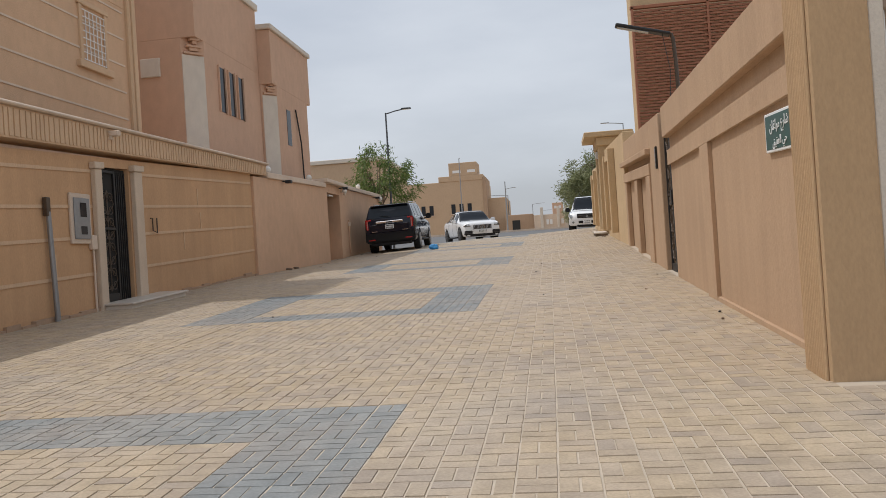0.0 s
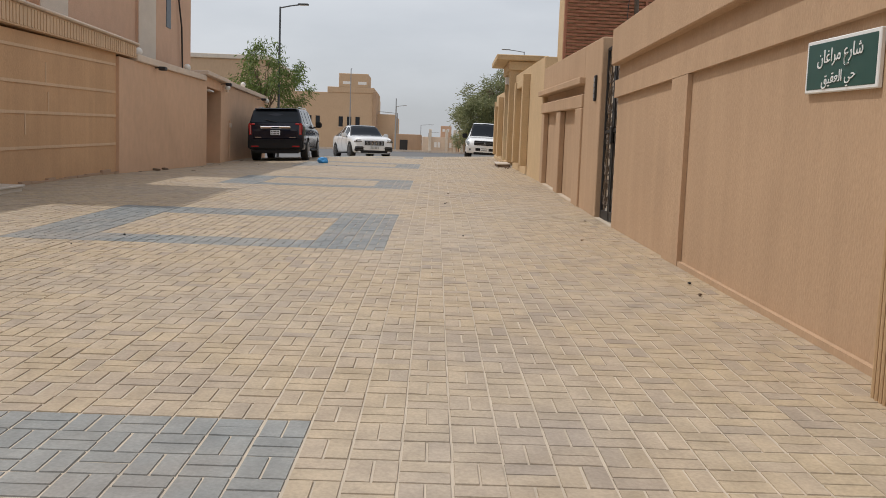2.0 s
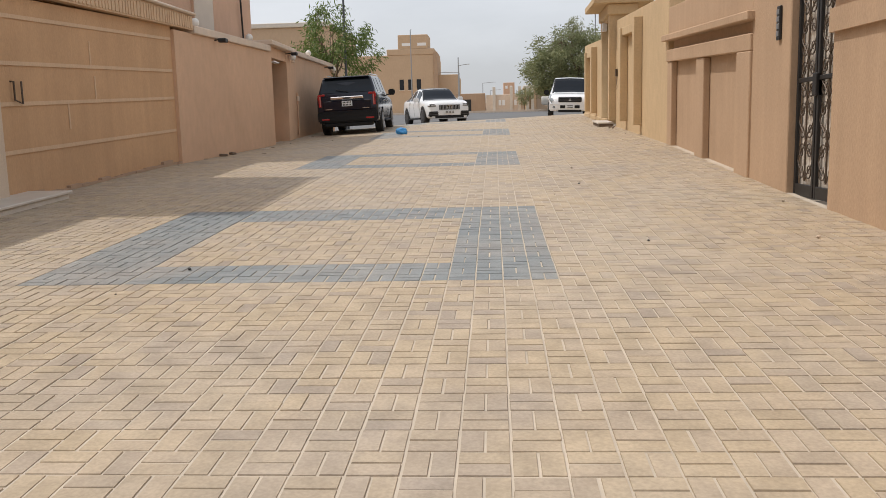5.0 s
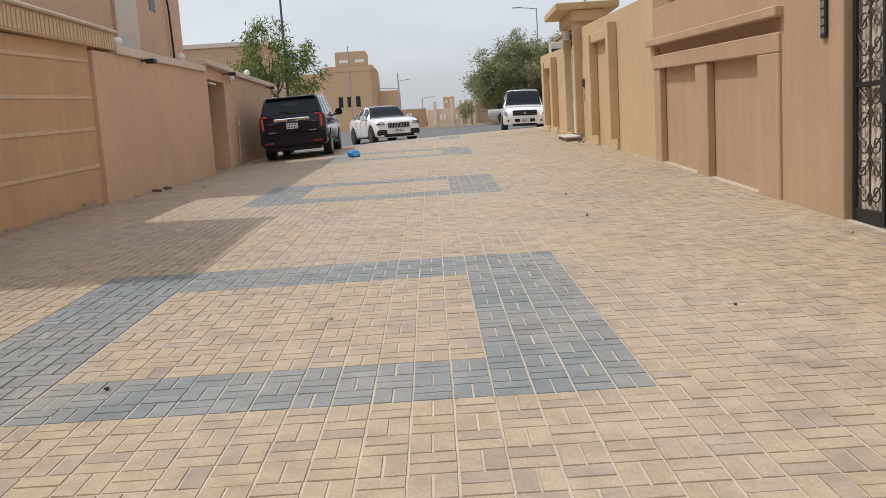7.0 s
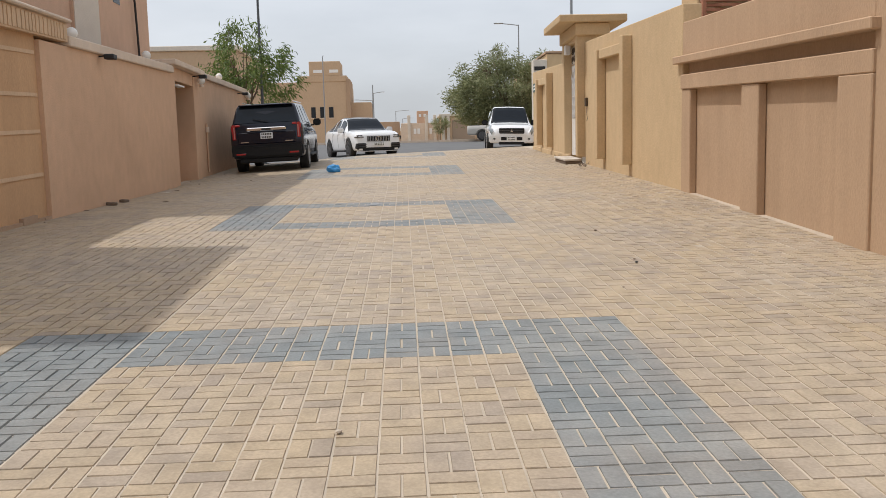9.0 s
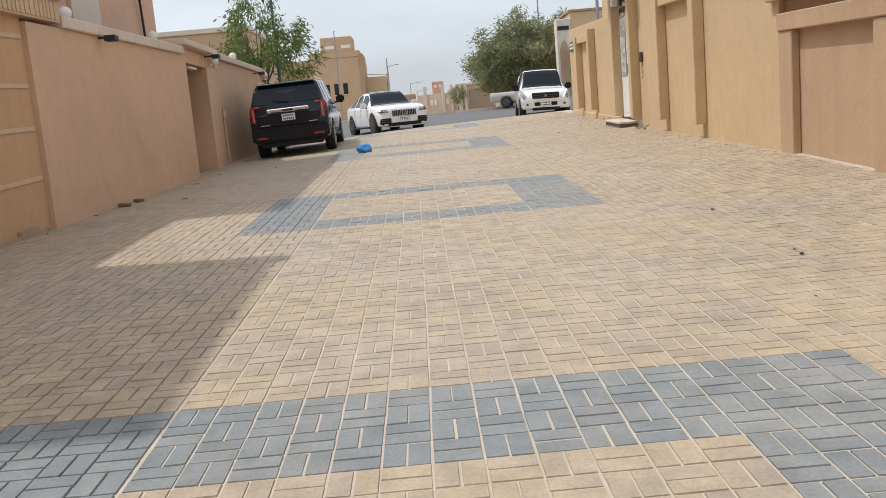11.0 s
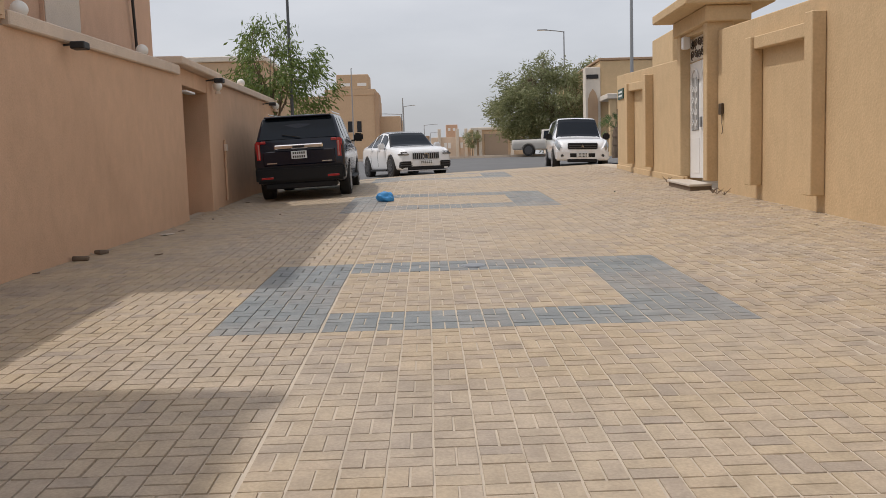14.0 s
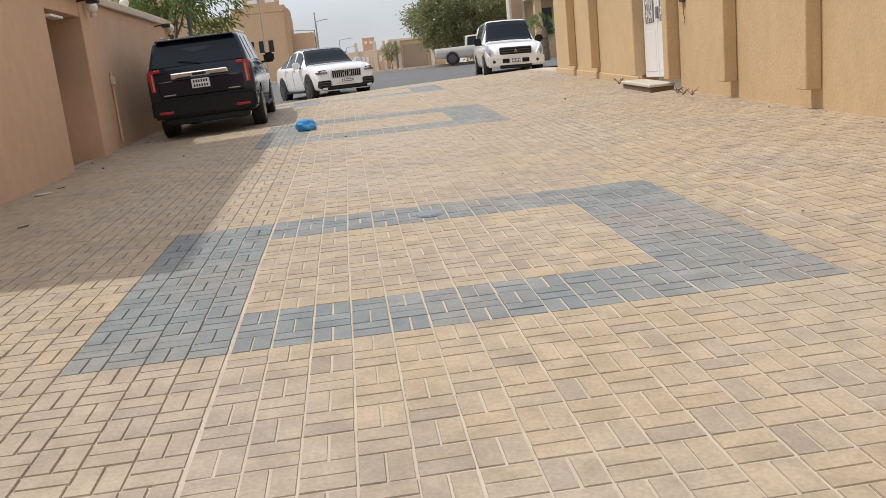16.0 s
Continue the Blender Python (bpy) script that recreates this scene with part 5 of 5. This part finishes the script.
# ---- far buildings ----
fb = empty("far_villa", pose(0, 0, 0), "large yellow villa with a roof tower, far along the street", "house")
part("wall", B(-30, -8.6, 144, 160, 3, 14.6, 0.05), M_FARY, fb)
part("wall", B(-17.0, -8.7, 143.9, 160, 14.6, 15.6, 0.05), M_FARY, fb)
tw = part("tower", B(-15, -9.8, 143.95, 150, 15.6, 18.0, 0.05), M_FARY, fb)
for x in (-14.3, -11.6):
    part("opening", B(x, x + 1.5, 143.9, 143.97, 16.1, 16.6, 0.01), M_WHITE, tw)
part("corner_pier", B(-8.9, -8.2, 143.8, 150, 3, 15.0, 0.05), M_TAN2, fb)
for x in (-20.5, -19.0, -14.9, -13.4, -11.9):
    w = part("window", B(x, x + 0.75, 143.93, 144.02, 8.6, 10.4, 0.02), M_WGLASS, fb)
    part("window_sill", B(x - 0.1, x + 0.85, 143.85, 144.0, 8.45, 8.59, 0.01), M_CAP, w)
part("wing", B(-8.5, -4.8, 146, 160, 3, 11.2, 0.05), M_FARY, fb)
part("wing", B(-5.0, 0.0, 142, 150, 3, 7.6, 0.05), M_TAN2, fb)
part("gate_panel", B(-3.8, -2.4, 141.95, 142.02, 4.0, 6.6, 0.02), M_IRON, fb)
cr = empty("far_house", pose(0, 0, 0), "cream house with a flat cornice behind the tree", "house")
part("wall", B(-30, -12.5, 70, 84, 2, 10.4, 0.03), M_FARY, cr)
part("cornice", B(-30.2, -12.3, 69.8, 84.2, 10.41, 10.8, 0.04), M_CREAM, cr)

fw = empty("far_wall", pose(0, 0, 0), "far boundary wall with pale posts and small openings", "wall", kind="structure")
part("panel", B(0.2, 6.6, 140, 140.4, 3.5, 7.2, 0.03), M_CAP, fw)
for x in (1.3, 4.2, 5.6):
    part("post", B(x, x + 0.5, 139.7, 140.3, 3.5, 8.5, 0.03), M_CREAM, fw)
for x in (2.3, 2.9, 4.9):
    part("opening", B(x, x + 0.45, 139.9, 140.02, 5.4, 6.3, 0.01), M_WHITE, fw)
gh = empty("far_garage", pose(0, 0, 0), "low cream garage with a pale roller door", "garage")
part("wall", B(6.6, 14.5, 134.3, 142, 3.5, 7.9, 0.05), M_FARY, gh)
part("roof_edge", B(6.3, 14.8, 134.0, 142.2, 7.91, 8.3, 0.05), M_CREAM, gh)
part("roller_door", B(8.4, 12.0, 134.2, 134.32, 4.0, 7.3, 0.02), M_SHUT, gh)
for x in (6.7, 7.5, 12.4):
    part("post", B(x, x + 0.5, 134.0, 134.4, 3.5, 8.0, 0.03), M_CREAM, gh)
tw2 = empty("far_tower", pose(0, 0, 0), "small brown rooftop tower in the distance", "building")
part("wall", B(3.6, 6.0, 180, 184, 4, 11.4, 0.05), M_HOUSE, tw2)
for x in (4.0, 5.0):
    part("opening", B(x, x + 0.5, 179.9, 180.02, 10.1, 10.7, 0.01), M_WHITE, tw2)
rng = random.Random(21)
for k in range(26):
    x = -90 + k * 7.5 + rng.uniform(-2, 2)
    y = 300 + rng.uniform(-30, 40)
    fh = empty("distant_house", pose(x, y, gz(x, y) - 0.5), "flat-roofed sandy house in the hazy distance", "house", "houses on the horizon")
    w, h = rng.uniform(5, 9), rng.uniform(5, 9)
    part("wall", B(-w / 2, w / 2, 0, 8, 0, h, 0.05), rng.choice((M_CREAM, M_HOUSE, M_FARY)), fh)
    part("roof_block", B(-w / 4, w / 5, 1, 5, h, h + rng.uniform(1, 2.4), 0.05), M_CREAM, fh)
    for i in range(3):
        part("window", B(-w * 0.35 + i * w * 0.27, -w * 0.35 + i * w * 0.27 + 0.9, -0.06, 0.03, h * 0.6, h * 0.6 + 1.3, 0), M_WGLASS, fh)

# villa across the side street, beyond the yellow wall
vr = empty("side_villa", pose(0, 0, 0), "yellow villa with a pointed-arch porch and flat canopy", "house")
part("wall", B(10.3, 24, 58.2, 75, 2, 8.25, 0.03), M_YWALL, vr)
part("roof_line", B(10.2, 24.1, 58.1, 75.1, 8.26, 8.4, 0.02), M_TAN2, vr)
part("front_wall", B(9.35, 10.28, 58, 58.8, 2, 7.85, 0.03), M_CREAM, vr)
ar = bmesh.new()
pts = [(9.5, 3.0), (9.5, 5.9), (9.62, 6.3), (9.8, 6.55), (9.98, 6.3), (10.1, 5.9), (10.1, 3.0)]
f1 = [ar.verts.new((x, 57.96, z)) for x, z in pts]
f2 = [ar.verts.new((x, 58.02, z)) for x, z in pts]
ar.faces.new(f1)
for i in range(7):
    ar.faces.new((f1[i], f2[i], f2[(i + 1) % 7], f1[(i + 1) % 7]))
part("arch", ar, M_TAN, vr)
part("lettering", B(9.42, 10.15, 57.94, 57.99, 7.15, 7.4, 0.01), M_IRON, vr)
part("canopy", B(10.2, 13.5, 55.8, 58.18, 5.75, 6.05, 0.03), M_CREAM, vr)
part("porch_post", B(10.4, 10.8, 56.0, 56.4, 2, 5.745, 0.02), M_YWALL, vr)
part("window", B(11.2, 11.9, 58.12, 58.22, 3.8, 5.3, 0.01), M_WGLASS, vr)
sw = empty("side_wall", pose(0, 0, 0), "tall yellow boundary wall of the side villa", "wall", kind="structure")
part("wall", B(8.55, 9.0, 33.0, 36.0, 1.0, 5.9, 0.02), M_YWALL, sw)
part("upper_wall", B(6.6, 7.0, 30.9, 33.0, 1.0, 5.6, 0.02), M_YWALL, sw)

# ---- loose things ----
bag = bmesh.new()
bmesh.ops.create_icosphere(bag, subdivisions=3, radius=0.16)
for v in bag.verts:
    n = noise.noise(v.co * 9) * 0.05 + noise.noise(v.co * 22) * 0.02
    v.co = Vector((v.co.x * 1.15, v.co.y * 0.8, max(v.co.z, -0.1) * 0.75 + 0.075)) + v.co.normalized() * n
    v.co.z = max(v.co.z, 0.0)
bo = finish("plastic_bag", bag, M_BLUE, smooth=False)
bo.matrix_basis = pose(-1.25, 24.0, gz(-1.25, 24.0) + 0.004)
tagged(bo, "crumpled bright blue plastic bag on the paving", "bag")
rng = random.Random(5)
for k in range(46):
    x, y = rng.uniform(-4.7, 4.6), rng.uniform(1, 27)
    if k % 2:
        x = rng.choice((-4.75, 4.85)) + rng.uniform(-0.15, 0.1)
    bm = bmesh.new()
    bmesh.ops.create_icosphere(bm, subdivisions=1, radius=rng.uniform(0.008, 0.022))
    for v in bm.verts:
        v.co = Vector((v.co.x * rng.uniform(0.8, 1.4), v.co.y, v.co.z * 0.6))
    ob = finish("pebble", bm, rng.choice((M_BARK, M_SAND, M_CAP, M_IRON)))
    ob.matrix_basis = pose(x, y, gz(x, y) + 0.012, 0, 0, rng.uniform(0, 360))
    tagged(ob, "small loose stone lying on the paving", "pebble", "loose stones")
for x, y, l in ((-4.75, 16.6, 0.2), (-3.79, 17.8, 0.34), (-4.4, 20.8, 0.28), (-4.5, 26.2, 0.4)):
    ob = finish("wood_scrap", B(-l / 5, l / 5, -0.01, 0.01, 0, 0.012, 0.003), M_BARK)
    ob.matrix_basis = pose(x, y, gz(x, y) + 0.008, 0, 0, 20 + 130 * l)
    tagged(ob, "thin dark scrap of wood on the ground", "debris", "wood scraps")
for x, y, a in ((-4.7, 17.65, 15), (-4.68, 18.25, 80)):
    bm = B(-0.1, 0.1, -0.05, 0.05, 0, 0.055, 0.012)
    for v in bm.verts:
        v.co += Vector((0.014, 0.01, 0.008)) * noise.noise(v.co * 14)
    ob = finish("brick", bm, M_BARK)
    ob.matrix_basis = pose(x, y, gz(x, y) + 0.002, 0, 3, a)
    tagged(ob, "broken dusty brown brick at the foot of the wall", "brick", "broken bricks")
ob = finish("paper_scrap", B(-0.11, 0.11, -0.06, 0.06, 0, 0.01, 0.003), M_CREAM)
ob.matrix_basis = pose(-4.5, 20.4, gz(-4.5, 20.4) + 0.006, 0, 0, 70)
tagged(ob, "flat pale scrap of card on the paving", "debris")
for x, y in ((4.75, 22.3), (4.72, 22.0), (4.8, 25.3), (4.78, 21.8)):
    bm = bmesh.new()
    for k in range(9):
        a = rng.uniform(0, 6.28)
        tube(bm, [(0, 0, 0), (0.05 * math.cos(a), 0.05 * math.sin(a), 0.06), (0.11 * math.cos(a), 0.11 * math.sin(a), rng.uniform(0.05, 0.13))], 0.006, 0.003, 4)
    ob = finish("dry_weed", bm, M_BARK)
    ob.matrix_basis = pose(x, y, gz(x, y))
    tagged(ob, "small dry weed at the foot of the wall", "plant", "dry weeds")
edge = bmesh.new()
y = 4.0
while y < 15.4:
    l = rng.uniform(0.2, 0.5)
    sbox(edge, -4.9, -4.86 + rng.uniform(0, 0.05), y, y + l, -0.05, rng.uniform(0.02, 0.1))
    y += l
tagged(finish("baseboard", edge, M_TAN2), "crumbling mortar edge at the wall's foot", "trim", kind="structure")
mh = empty("manhole_cover", pose(0.05, 16.0, gz(0.05, 16) - 0.002, 3, 0, 0), "small round metal cover sunk in the paving", "manhole cover")
part("ring", lathe([(0.13, -0.01), (0.13, 0.005), (0.11, 0.006)], 20), M_STEEL, mh)
part("lid", lathe([(0.105, -0.01), (0.105, 0.009), (0.08, 0.011)], 20), M_STEEL, mh)

# ---- paving blocks ----
RINGS = [(-3.9, -0.3), (4.7, 8.3), (13.35, 16.35), (22.2, 25.5), (30.6, 33.6)]


def grey(x, y):
    for a, b in RINGS:
        if a < y < b and abs(x) < 2.0:
            return not (abs(x) < 1.2 and a + 0.66 < y < b - 0.66)
    return False


G = 0.0036
LX, LY = 0.2 - G, 0.1 - G


def block_verts(cx, cy, lx, ly, z0, h, tilt):
    """Block with chamfered top edges: eight vertices."""
    c = 0.005
    out = []
    for sx, sy in ((-1, -1), (1, -1), (1, 1), (-1, 1)):
        out.append((cx + sx * lx / 2, cy + sy * ly / 2, z0 + S * (sy * ly / 2) - 0.02))
    for sx, sy in ((-1, -1), (1, -1), (1, 1), (-1, 1)):
        out.append((cx + sx * (lx / 2 - c), cy + sy * (ly / 2 - c), z0 + S * (sy * ly / 2) + h + tilt * sx))
    return out


FACES = [(4, 5, 6, 7), (0, 1, 5, 4), (1, 2, 6, 5), (2, 3, 7, 6), (3, 0, 4, 7)]
rng = random.Random(11)
sets = {True: ([], []), False: ([], [])}
singles = []
SNAP = 13.35 % 0.2
for j in range(-24, 183):
    for i in range(-25, 46):
        cx, cy = i * 0.2 + 0.1, j * 0.2 + 0.1 + SNAP
        cx0, cy0 = cx, cy
        if (cx > 5.0 and cy > -0.15) or (cx > 4.75 and -0.2 < cy < 0.2):
            continue
        if (i + j) % 2:
            pieces = [(cx, cy - 0.05, LX, LY), (cx, cy + 0.05, LX, LY)]
        else:
            pieces = [(cx - 0.05, cy, LY, LX), (cx + 0.05, cy, LY, LX)]
        for px, py, lx, ly in pieces:
            jx, jy = rng.gauss(0, 0.0012) + 0.012 * noise.noise((0.3 * px, 0.3 * py, 0)), rng.gauss(0, 0.0012) + 0.02 * noise.noise((0.25 * px, 0.25 * py, 7))
            jx -= 0.012 * (px < -1.2)
            hh, tt = rng.gauss(0, 0.0009), rng.gauss(0, 0.0005)
            g = grey(px, cy0)
            if abs(cx0) < 2.0 and 12.35 < cy0 < 13.85:
                singles.append((px + jx, py + jy, lx > ly, g, hh))
                continue
            vs, fs = sets[g]
            n = len(vs)
            vs += block_verts(px + jx, py + jy, lx, ly, gz(px, py), hh, tt)
            fs += [tuple(n + k for k in f) for f in FACES]
for g in (False, True):
    ob = raw("paving_block_field", *sets[g], M_GRY if g else M_YEL, pavement, "grey concrete blocks" if g else "yellow concrete blocks")
    ob["kind"] = "stuff"
shapes = {}
for flat in (True, False):
    for g in (True, False):
        me = bpy.data.meshes.new("paving_block")
        me.from_pydata(block_verts(0, 0, LX if flat else LY, LY if flat else LX, 0, 0, 0), [], FACES)
        me.materials.append(M_GRY1 if g else M_YEL1)
        shapes[flat, g] = me
for x, y, flat, g, hh in singles:
    ob = new("paving_block", shapes[flat, g])
    ob.parent = pavement
    ob.location = (x, y, gz(x, y) + hh)
